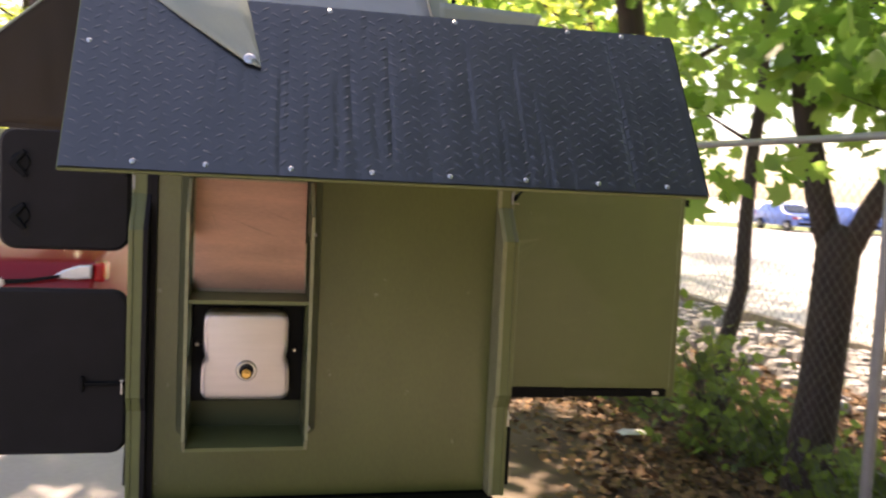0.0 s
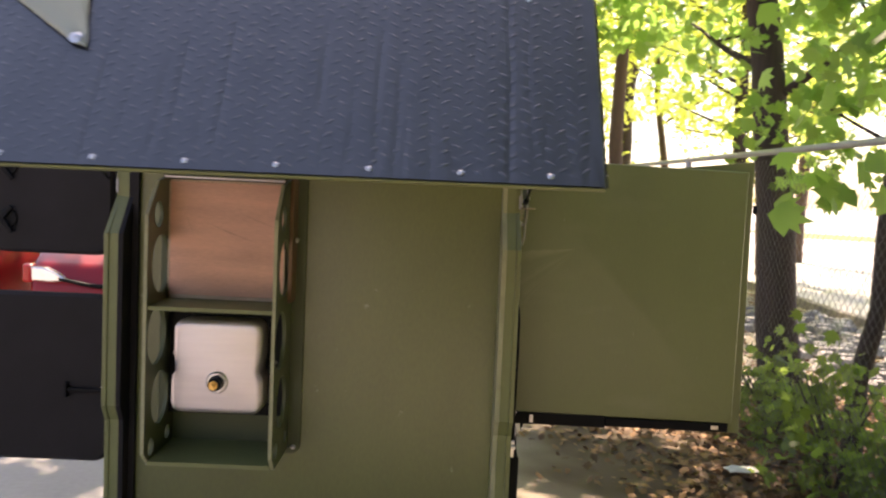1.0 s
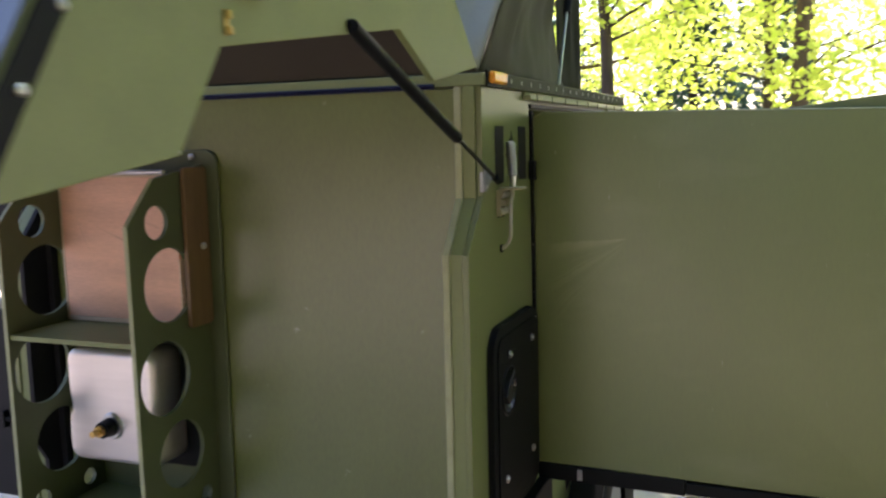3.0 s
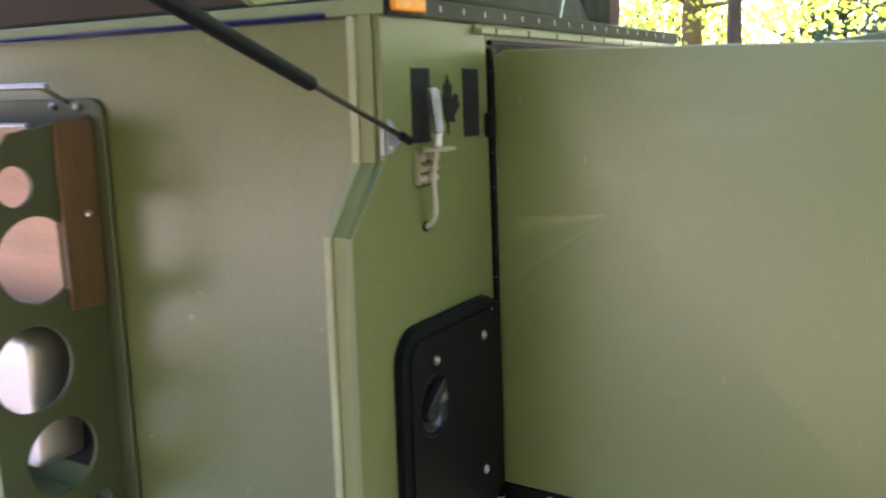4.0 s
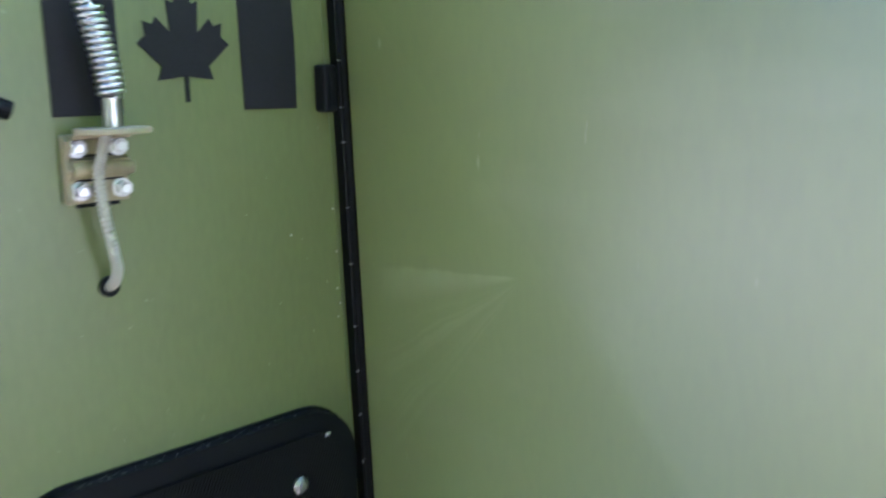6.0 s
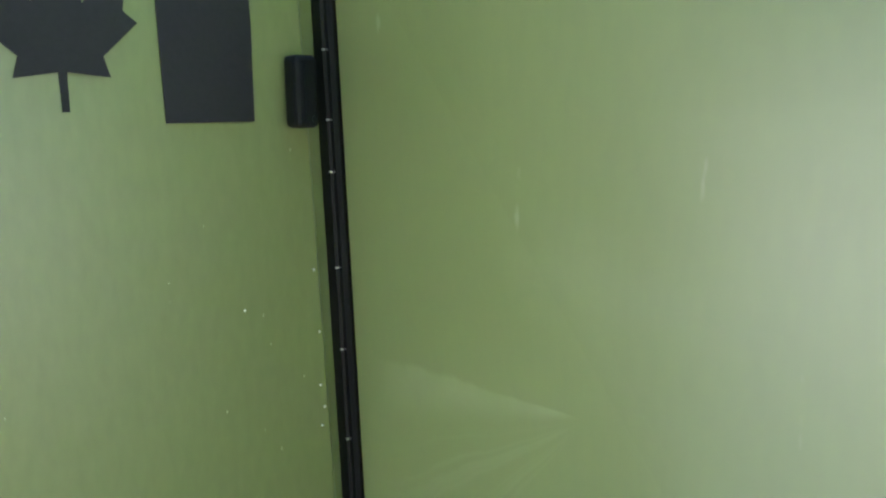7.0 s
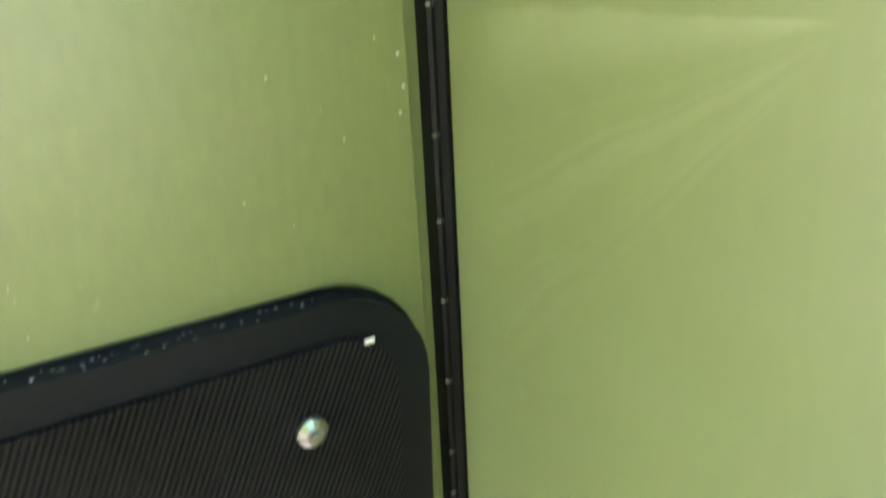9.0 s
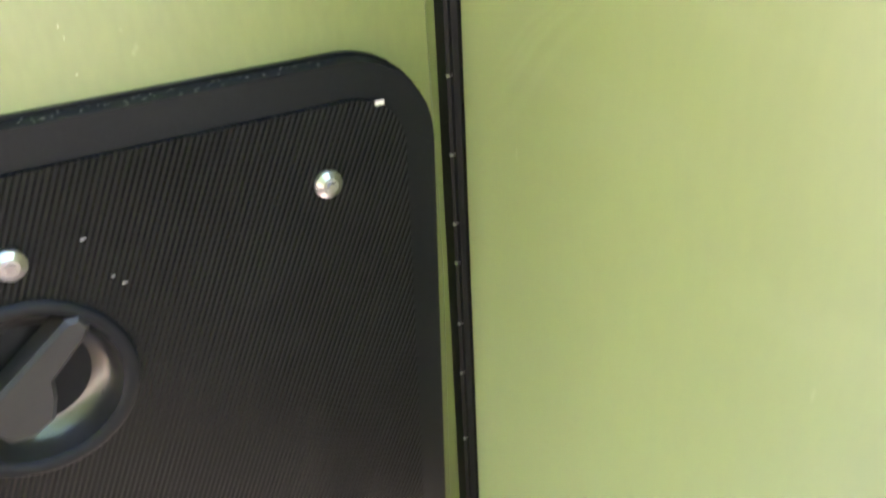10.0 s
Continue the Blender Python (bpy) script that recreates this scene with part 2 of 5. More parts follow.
m_litter = material("dry_leaf_litter", (0.16, 0.083, 0.034), 0.8, vary=0.3, scale=2, fine=30, bump=0.0, islands=0.6, spread=(0.27, 0.15, 0.07))
m_leaf = leaf_material("maple_leaf_green", (0.08, 0.15, 0.04), (0.4, 0.66, 0.14))
m_under = leaf_material("undergrowth_green", (0.06, 0.095, 0.03), (0.3, 0.44, 0.09))
# sunlit copy of the leaf: brightness put into paler colour and stronger glow
m_leafsun = leaf_material("leaf_yellow_green_sun_in_colour", (0.15, 0.21, 0.05), (0.8, 0.92, 0.2), 0.15, 0.75)
m_leafdk = leaf_material("conifer_green", (0.035, 0.065, 0.06), (0.05, 0.1, 0.08))


def ribbed_material():
    """Black rubber with slanting fine ribs."""
    m = material("ribbed_black_rubber", (0.0026, 0.0036, 0.0042), 0.5, spec=0.1, vary=0.4, scale=6, fine=220, bump=0.0, spread=(0.0058, 0.0068, 0.0072))
    n, ln = m.node_tree.nodes, m.node_tree.links
    tc, mp, wv, bp = n.new("ShaderNodeTexCoord"), n.new("ShaderNodeMapping"), n.new("ShaderNodeTexWave"), n.new("ShaderNodeBump")
    mp.inputs["Rotation"].default_value = (radians(24), 0, 0)
    ln.new(tc.outputs["Object"], mp.inputs[0]), ln.new(mp.outputs[0], wv.inputs[0])
    wv.bands_direction, wv.inputs["Scale"].default_value = "Y", 80.0
    bp.inputs["Strength"].default_value, bp.inputs["Distance"].default_value = 0.9, 0.0009
    ln.new(wv.outputs[1], bp.inputs["Height"]), ln.new(bp.outputs[0], n["Principled BSDF"].inputs["Normal"])
    return m


m_ribs = ribbed_material()


def ground_material():
    """Packed pale earth that turns to brown soil, in patches of both; left pale where it should look sunlit."""
    m = material("packed_earth", (0.28, 0.247, 0.185), 0.95, vary=0.25, scale=2.2, fine=35, bump=0.6, spread=(0.41, 0.365, 0.29))
    n, ln = m.node_tree.nodes, m.node_tree.links
    b = n["Principled BSDF"]
    old = b.inputs["Base Color"].links[0].from_socket
    tc, sep, mr, mix, no, ad = (n.new("ShaderNode" + k) for k in ("TexCoord", "SeparateXYZ", "MapRange", "MixRGB", "TexNoise", "Math"))
    no.inputs["Scale"].default_value = 1.2
    ln.new(tc.outputs["Object"], sep.inputs[0]), ln.new(tc.outputs["Object"], no.inputs[0])
    ad.operation = "MULTIPLY_ADD"
    ad.inputs[1].default_value = 1.6
    ln.new(no.outputs[0], ad.inputs[0]), ln.new(sep.outputs[0], ad.inputs[2])
    mr.inputs[1].default_value, mr.inputs[2].default_value = 1.5, 2.3
    # no soil behind the camera: paler colour there brightens the door's reflection
    back, both = n.new("ShaderNodeMapRange"), n.new("ShaderNodeMath")
    back.inputs[1].default_value, back.inputs[2].default_value = -3.2, -1.6
    both.operation = "MULTIPLY"
    # no soil past y 5: sunlight put into the ground as paler colour
    fore, span = n.new("ShaderNodeMapRange"), n.new("ShaderNodeMath")
    fore.inputs[1].default_value, fore.inputs[2].default_value = 6.6, 4.8
    span.operation = "MULTIPLY"
    ln.new(sep.outputs[1], back.inputs[0]), ln.new(sep.outputs[1], fore.inputs[0])
    ln.new(back.outputs[0], span.inputs[0]), ln.new(fore.outputs[0], span.inputs[1]), ln.new(span.outputs[0], both.inputs[1])
    ln.new(ad.outputs[0], mr.inputs[0]), ln.new(mr.outputs[0], both.inputs[0]), ln.new(both.outputs[0], mix.inputs[0])
    ln.new(old, mix.inputs[1])
    mix.inputs[2].default_value = (0.1, 0.068, 0.042, 1)
    ln.new(mix.outputs[0], b.inputs["Base Color"])
    return m


m_ground = ground_material()


# ---- building helpers ----
def empty(name, at=(0, 0, 0), label="", category="", group="", kind=""):
    ob = new(name)
    ob.location = at
    ob.empty_display_size = 0.1
    return tagged(ob, label, category, group, kind)


def part(name, bm, mat, parent=None, label="", smooth=False):
    """One mesh object, in world places, under its thing or part."""
    me = bpy.data.meshes.new(name)
    bm.normal_update()
    bm.to_mesh(me)
    bm.free()
    if smooth:
        for p in me.polygons:
            p.use_smooth = True
    me.materials.append(mat)
    ob = new(name, me)
    if parent is not None:
        ob.parent = parent
        if parent.parent is None:
            ob.matrix_parent_inverse = Matrix.Translation(parent.location).inverted()
    return tagged(ob, label)


def loose(name, pts, faces, mat, parent=None, label="", kind=""):
    """A mesh of many small pieces, from places and faces."""
    me = bpy.data.meshes.new(name)
    me.from_pydata(pts, [], faces)
    me.materials.append(mat)
    ob = new(name, me)
    if parent is not None:
        ob.parent = parent
        ob.matrix_parent_inverse = Matrix.Translation(parent.location).inverted()
    return tagged(ob, label, kind=kind)


def box(bm, x0, x1, y0, y1, z0, z1, r=0.0, seg=2):
    got = bmesh.ops.create_cube(bm, size=1.0)
    vs = got["verts"]
    bmesh.ops.scale(bm, vec=(x1 - x0, y1 - y0, z1 - z0), verts=vs)
    bmesh.ops.translate(bm, vec=((x0 + x1) / 2, (y0 + y1) / 2, (z0 + z1) / 2), verts=vs)
    if r:
        es = list({ed for v in vs for ed in v.link_edges})
        bmesh.ops.bevel(bm, geom=es, offset=r, segments=seg, affect="EDGES", profile=0.5)
    return bm


def boxes(*dims, r=0.0):
    bm = bmesh.new()
    for d in dims:
        box(bm, *d, r=r)
    return bm


def place2(axis, a, u, v):
    """A place from its position along an axis and the other two coordinates in order."""
    return {"x": (a, u, v), "y": (u, a, v), "z": (u, v, a)}[axis]


def prism(bm, poly, axis, a, b, r=0.0):
    """A flat outline, drawn across an axis, given thickness from a to b."""
    lo = [bm.verts.new(place2(axis, a, u, v)) for u, v in poly]
    hi = [bm.verts.new(place2(axis, b, u, v)) for u, v in poly]
    faces = [bm.faces.new(lo), bm.faces.new(hi)]
    for i in range(len(poly)):
        j = (i + 1) % len(poly)
        faces.append(bm.faces.new((lo[i], lo[j], hi[j], hi[i])))
    bmesh.ops.recalc_face_normals(bm, faces=faces)
    if r:
        es = list({ed for f in faces[:2] for ed in f.edges})
        bmesh.ops.bevel(bm, geom=es, offset=r, segments=1, affect="EDGES", profile=0.5)
    return bm


def rounded(u0, u1, v0, v1, r, seg=6):
    """The outline of a rectangle with round corners."""
    pts = []
    for cu, cv, s in ((u1 - r, v1 - r, 0), (u0 + r, v1 - r, 90), (u0 + r, v0 + r, 180), (u1 - r, v0 + r, 270)):
        for k in range(seg + 1):
            t = radians(s + 90 * k / seg)
            pts.append((cu + r * math.cos(t), cv + r * math.sin(t)))
    return pts


def circle(u, v, r, n=28):
    return [(u + r * math.cos(2 * math.pi * k / n), v + r * math.sin(2 * math.pi * k / n)) for k in range(n)]


def pierced(poly, holes, axis, a, b):
    """A board with holes through it."""
    bm = bmesh.new()
    es = []
    for loop in (poly, *holes):
        vs = [bm.verts.new(place2(axis, a, u, v)) for u, v in loop]
        es += [bm.edges.new((vs[i], vs[(i + 1) % len(vs)])) for i in range(len(vs))]
    got = bmesh.ops.triangle_fill(bm, use_beauty=True, use_dissolve=False, edges=es)
    fs = [g for g in got["geom"] if isinstance(g, bmesh.types.BMFace)]
    out = bmesh.ops.extrude_face_region(bm, geom=fs)
    vs = [g for g in out["geom"] if isinstance(g, bmesh.types.BMVert)]
    bmesh.ops.translate(bm, vec=Vector(place2(axis, b, 0, 0)) - Vector(place2(axis, a, 0, 0)), verts=vs)
    bmesh.ops.recalc_face_normals(bm, faces=bm.faces)
    return bm


def rod(bm, p, q, r, r2=None, n=14):
    """A round bar from p to q."""
    p, q = Vector(p), Vector(q)
    d = q - p
    m = Matrix.Translation((p + q) / 2) @ d.to_track_quat("Z", "Y").to_matrix().to_4x4()
    bmesh.ops.create_cone(bm, cap_ends=True, segments=n, radius1=r, radius2=r if r2 is None else r2, depth=d.length, matrix=m)
    return bm


def tube(bm, pts, radii, n=8):
    """A bent round tube through places, with a radius at each."""
    pts = [Vector(p) for p in pts]
    rings = []
    side = None
    for i, p in enumerate(pts):
        d = (pts[min(i + 1, len(pts) - 1)] - pts[max(i - 1, 0)]).normalized()
        if side is None:
            side = d.orthogonal().normalized()
        side = (side - d * side.dot(d)).normalized()
        up = d.cross(side)
        r = radii[i] if isinstance(radii, (list, tuple)) else radii
        rings.append([bm.verts.new(p + r * (math.cos(2 * math.pi * k / n) * side + math.sin(2 * math.pi * k / n) * up)) for k in range(n)])
    for a_, b_ in zip(rings, rings[1:]):
        for k in range(n):
            f = bm.faces.new((a_[k], a_[(k + 1) % n], b_[(k + 1) % n], b_[k]))
            f.smooth = True
    bm.faces.new(rings[0][::-1]), bm.faces.new(rings[-1])
    return bm


def pan_head(at, d, r=0.008, h=0.004):
    """A low domed screw head at a place, facing d."""
    bm = bmesh.new()
    at, d = Vector(at), Vector(d).normalized()
    rod(bm, at, at + d * h * 0.5, r, r, 12)
    rod(bm, at + d * h * 0.5, at + d * h, r, r * 0.55, 12)
    rod(bm, at + d * h, at + d * h * 1.25, r * 0.35, r * 0.3, 6)
    return bm


# ---- the trailer ----
HW = 0.715           # half its width
trailer = empty("camper_trailer", (0, 1.0, 0), "olive green plywood off-road camper trailer with its rear hatch raised", "trailer")

REAR = [(0.10, 2.005), (0.10, 1.738), (0.0, 1.612), (0.0, 1.012), (0.035, 0.955), (0.035, 0.60)]


def hinge_y(z):
    """Where the hinge line runs at a height: it leans a little."""
    return 0.546 + 0.027 * (1.8 - z)


def hung(bm):
    """Turns a piece of the open door with the leaning hinge; the far end stays square."""
    for v in bm.verts:
        v.co.y += max(0.0, 1 - (v.co.x - 0.717) / 0.955) * (0.0025 + 0.027 * (1.8 - v.co.z))
    return bm


def side_wall(s):
    """One side: an outer skin, a recessed core and an inner lining, all with the stepped rear edge."""
    inset = [(y + 0.006, z) for y, z in REAR]
    near = [(0.112, 2.005), (0.115, 1.742)] + REAR[2:] + [(0.5535, 0.60), (0.5535, 1.2), (0.5245, 2.005)]
    core = inset + [(0.52, 0.60), (0.52, 2.0)]
    w = part("side_wall", prism(bmesh.new(), near, "x", s * (HW - 0.016), s * HW, 0.0015), m_wall, trailer, "painted plywood side with a stepped rear edge")
    part("edge_core", prism(bmesh.new(), core, "x", s * (HW - 0.048), s * (HW - 0.0165)), m_trim, w)
    part("lining", prism(bmesh.new(), REAR + [(0.108, 0.60), (0.108, 2.0)], "x", s * (HW - 0.066), s * (HW - 0.0485), 0.0015), m_edge if s > 0 else m_felt, w, "worn pale inner edge board" if s > 0 else "black inner edge board")
    return w


wall_right, wall_left = side_wall(1), side_wall(-1)
# the rest of the sides, round the doorway
for s in (1, -1):
    part("door_surround", boxes((min(s * 0.66, s * 0.7), max(s * 0.66, s * 0.7), 0.556, 1.72, 0.60, 0.83), (min(s * 0.66, s * 0.7), max(s * 0.66, s * 0.7), 0.556, 1.72, 1.962, 2.0),
                               (min(s * 0.66, s * 0.714), max(s * 0.66, s * 0.714), 1.72, 2.0, 0.60, 2.0)), m_wall, trailer)
    bm = boxes((min(s * 0.655, s * 0.702), max(s * 0.655, s * 0.702), 0.522, 0.5552, 0.86, 1.998))
    for v in bm.verts:
        if v.co.y > 0.54:
            v.co.y = hinge_y(v.co.z) + 0.003
    part("jamb", bm, m_green, trailer)
part("bulkhead", boxes((-0.648, 0.648, 0.11, 0.125, 0.60, 2.0)), m_bulk, trailer, "painted plywood rear bulkhead")
part("corner_batten", boxes((-0.648, -0.628, 0.085, 0.109, 0.60, 1.98)), m_felt, trailer)
part("front_wall", boxes((-0.70, 0.70, 2.001, 2.016, 0.60, 2.0)), m_wall, trailer)
part("trailer_floor", boxes((-0.70, 0.70, 0.126, 2.0, 0.57, 0.599)), m_black, trailer)
part("roof_panel", boxes((-0.725, 0.725, 0.105, 2.02, 2.006, 2.036), r=0.003), m_trim, trailer, "roof board with a pale olive edge")
part("weather_strip", boxes((-0.60, 0.60, 0.098, 0.108, 2.0, 2.014), r=0.003), m_blue, trailer, "glossy dark blue weather strip over the galley")
rail = part("drip_rail", boxes((0.7155, 0.738, 0.468, 1.99, 1.984, 1.996), (0.7155, 0.722, 0.468, 1.99, 1.9965, 2.005), r=0.002), m_edge, trailer, "pale olive drip rail")
for k in range(9):
    part("rail_clip", boxes((0.7385, 0.7405, 0.53 + 0.17 * k, 0.536 + 0.17 * k, 1.982, 1.998)), m_dkgreen, rail)
# chassis, bumper and wheel
part("rear_bumper", boxes((-0.66, 0.67, -0.03, 0.09, 0.52, 0.598), r=0.008), m_black, trailer, "black steel rear crossmember")
part("reflector", boxes((0.11, 0.17, -0.036, -0.031, 0.575, 0.594)), m_amber, trailer, "small yellow reflector")
for s in (1, -1):
    part("chassis_rail", boxes((s * 0.60 - 0.03, s * 0.60 + 0.03, 0.09, 2.4, 0.49, 0.565), r=0.004), m_black, trailer)
    wheel = bmesh.new()
    prof = [(0.20, 0.05), (0.34, 0.06), (0.375, 0.05), (0.385, 0.0), (0.375, -0.05), (0.34, -0.06), (0.20, -0.05)]
    n = 40
    rings = [[wheel.verts.new((s * 0.767 + w, 1.35 + r * math.cos(2 * math.pi * k / n), 0.386 + r * math.sin(2 * math.pi * k / n))) for k in range(n)] for r, w in prof]
    for p_, q_ in zip(rings, rings[1:]):
        for k in range(n):
            wheel.faces.new((p_[k], p_[(k + 1) % n], q_[(k + 1) % n], q_[k])).smooth = True
    for k in range(n):      # tread lugs
        t0 = 2 * math.pi * k / n
        mt = Matrix.Translation((s * 0.767, 1.35, 0.386)) @ Matrix.Rotation(t0, 4, "X") @ Matrix.Translation((0, 0, 0.383))
        got = bmesh.ops.create_cube(wheel, size=1.0, matrix=mt @ Matrix.Diagonal((0.1, 0.03, 0.012, 1)))
    tyre = part("tyre", wheel, m_rubber, trailer, "black off-road tyre")
    rim = bmesh.new()
    rod(rim, (s * 0.73, 1.35, 0.386), (s * 0.80, 1.35, 0.386), 0.205, 0.19, 28)
    rod(rim, (s * 0.80, 1.35, 0.386), (s * 0.822, 1.35, 0.386), 0.06, 0.05, 16)
    part("rim", rim, m_galv, tyre)
    fender = bmesh.new()
    arc = [(1.35 + 0.47 * math.cos(radians(q)), 0.386 + 0.42 * math.sin(radians(q))) for q in range(0, 181, 15)]
    inner = [(1.35 + 0.45 * math.cos(radians(q)), 0.386 + 0.40 * math.sin(radians(q))) for q in range(180, -1, -15)]
    prism(fender, arc + inner, "x", s * 0.7165, s * 0.832)
    part("mudguard", fender, m_black, trailer, "black steel mudguard")
axle = bmesh.new()
rod(axle, (-0.735, 1.35, 0.386), (0.735, 1.35, 0.386), 0.035)
box(axle, -0.63, -0.57, 1.2, 1.5, 0.42, 0.489)
box(axle, 0.57, 0.63, 1.2, 1.5, 0.42, 0.489)
part("axle", axle, m_black, trailer)
skirt = part("side_skirt", boxes((0.7165, 0.752, 0.10, 0.62, 0.62, 0.86), r=0.006), m_black, trailer, "black lower side guard with small bolts")
for y, z in ((0.2, 0.82), (0.45, 0.80), (0.3, 0.70), (0.56, 0.70)):
    part("bolt", pan_head((0.752, y, z), (1, 0, 0), 0.007), m_zinc, skirt)
clip = part("catch", boxes((0.716, 0.73, 0.062, 0.075, 0.87, 0.93), (0.716, 0.734, 0.045, 0.09, 0.905, 0.915), r=0.002), m_zinc, trailer, "small zinc catch")

# hatch: a shell in section, held up over the galley
HX0, HX1 = -0.678, 0.733
LIP, TOP, CROWN, HINGE = (-1.372, 1.824), (-1.124, 2.222), (-0.27, 2.333), (0.033, 2.042)
hatch = part("hatch", prism(bmesh.new(), [LIP, TOP, (TOP[0] + 0.006, TOP[1] - 0.012), (LIP[0] + 0.008, LIP[1] - 0.003)], "x", HX0, HX1), m_green, trailer, "raised rear hatch, olive board")
part("hatch_top", prism(bmesh.new(), [TOP, CROWN, (CROWN[0], CROWN[1] - 0.014), (TOP[0] + 0.008, TOP[1] - 0.014)], "x", HX0, HX1), m_green, hatch)
part("hatch_hinge_board", prism(bmesh.new(), [CROWN, HINGE, (HINGE[0] - 0.012, HINGE[1] - 0.008), (CROWN[0] - 0.006, CROWN[1] - 0.016)], "x", HX0, HX1), m_inside, hatch, "dark brown hinge board")
# top and front linings kept dark to cut light bouncing onto the bulkhead
part("hatch_lining", prism(bmesh.new(), [(-1.1, 2.196), (-0.285, 2.308), (-0.285, 2.303), (-1.1, 2.191)], "x", HX0 + 0.02, HX1 - 0.02), m_inside, hatch, "dark brown underside")
part("hatch_lining", prism(bmesh.new(), [(LIP[0] + 0.03, LIP[1] + 0.01), (TOP[0] + 0.012, TOP[1] - 0.03), (TOP[0] + 0.016, TOP[1] - 0.033), (LIP[0] + 0.034, LIP[1] + 0.007)], "x", HX0 + 0.02, HX1 - 0.02), m_felt, hatch, "black sheet added under the hatch to cut bounced light")
part("lip_edge", prism(bmesh.new(), [(LIP[0] - 0.004, LIP[1] - 0.001), (LIP[0] + 0.016, LIP[1] - 0.005), (LIP[0] + 0.016, LIP[1] - 0.0066), (LIP[0] - 0.004, LIP[1] - 0.0026)], "x", HX0, HX1), m_trim, hatch, "pale lower edge")
CHEEK = [(LIP[0] + 0.012, LIP[1]), (-1.044, 1.870), (-0.952, 2.003), (-0.40, 2.082), (-0.234, 1.997), HINGE, CROWN, TOP]
part("hatch_cheek", prism(bmesh.new(), CHEEK, "x", HX1 - 0.014, HX1 + 0.001, 0.0015), m_trim, hatch, "light olive side cheek")
part("hatch_cheek", prism(bmesh.new(), CHEEK, "x", HX0 - 0.001, HX0 + 0.014, 0.0015), m_trim, hatch, "light olive side cheek")
# dark sheets added inside both cheeks, again to shade the upper bulkhead
for xa, xb in ((HX1 - 0.019, HX1 - 0.0145), (HX0 + 0.0145, HX0 + 0.019)):
    part("cheek_bounce_sheet", prism(bmesh.new(), [(-1.3, 1.86), (-1.06, 1.885), (-0.965, 2.015), (-0.41, 2.095), (-0.26, 2.03), (-0.02, 2.07), (-0.28, 2.30), (-1.1, 2.18)], "x", xa, xb), m_inside, hatch, "dark brown sheet added inside the cheek to cut bounced light")
# the rubber mat on the hatch: along v from the lip up, proud by w
VU = Vector((0, TOP[0] - LIP[0], TOP[1] - LIP[1])).normalized()
VN = Vector((0, -VU.z, VU.y))
VLEN = math.hypot(TOP[0] - LIP[0], TOP[1] - LIP[1])


def on_hatch(x, v, w):
    return Vector((x, LIP[0], LIP[1])) + VU * v + VN * w


# upright creases: place, depth, and the stretch of the height that they run over
CREASES = [(0.556, 0.004, 0, 1), (0.30, 0.003, 0.05, 0.8), (0.182, 0.003, 0.3, 0.8), (-0.247, 0.003, 0, 0.6), (-0.123, 0.003, 0.05, 0.55), (-0.09, 0.0025, 0.2, 0.7), (-0.003, 0.003, 0.1, 0.8), (0.253, 0.002, 0, 0.5), (0.34, 0.002, 0, 0.6)]


def mat_lift(u, v):
    """How far the mat stands off the board: soft swells and sharp upright creases."""
    w = 0.0052 + 0.0013 * noise.noise(Vector((u * 29, v * 1.0, 0))) + 0.001 * noise.noise(Vector((u * 14, v * 6, 5)))
    ridge = abs(noise.noise(Vector((u * 26 + 0.5 * v, v * 1.1, 8))))
    for at, deep, low, high in CREASES:
        d = abs(u * (HX1 - HX0) + HX0 - at - 0.006 * noise.noise(Vector((v * 3, at * 9, 1))))
        if d < 0.012 and low < v < high:
            w -= 0.65 * deep * (1 - d / 0.012) ** 2
    return w - 0.0013 * max(0, 1 - ridge * 9) * max(0, 0.6 + noise.noise(Vector((u * 5, v * 2, 3))))


mat_bm = bmesh.new()
nx, nv = 330, 20
grid = [[mat_bm.verts.new(on_hatch(HX0 + 0.003 + (HX1 - HX0 - 0.006) * i / nx, 0.0004 + (VLEN - 0.0024) * j / nv,
         mat_lift(i / nx, j / nv))) for j in range(nv + 1)] for i in range(nx + 1)]
for i in range(nx):
    for j in range(nv):
        mat_bm.faces.new((grid[i][j], grid[i + 1][j], grid[i + 1][j + 1], grid[i][j + 1])).smooth = True
rim_edges = [ed for ed in mat_bm.edges if ed.is_boundary]
got = bmesh.ops.extrude_edge_only(mat_bm, edges=rim_edges)
bmesh.ops.translate(mat_bm, vec=-VN * 0.0042, verts=[g for g in got["geom"] if isinstance(g, bmesh.types.BMVert)])
bmesh.ops.split_edges(mat_bm, edges=rim_edges)
mat_ob = part("rubber_mat", mat_bm, m_mat, hatch, "black rubber mat with raised slanting treads")
pts, faces = [], []
rng = random.Random(4)
# lens-shaped treads, slanting one way and the other in turn
LENS = [(-1, 0, 0), (-0.5, -0.75, 0), (0, -1, 0), (0.5, -0.75, 0), (1, 0, 0), (0.5, 0.75, 0), (0, 1, 0), (-0.5, 0.75, 0), (-0.5, 0, 0.8), (0, 0, 1), (0.5, 0, 0.8)]
LENS_FACES = [(0, 1, 8), (1, 2, 9, 8), (2, 3, 10, 9), (3, 4, 10), (4, 5, 10), (5, 6, 9, 10), (6, 7, 8, 9), (7, 0, 8)]
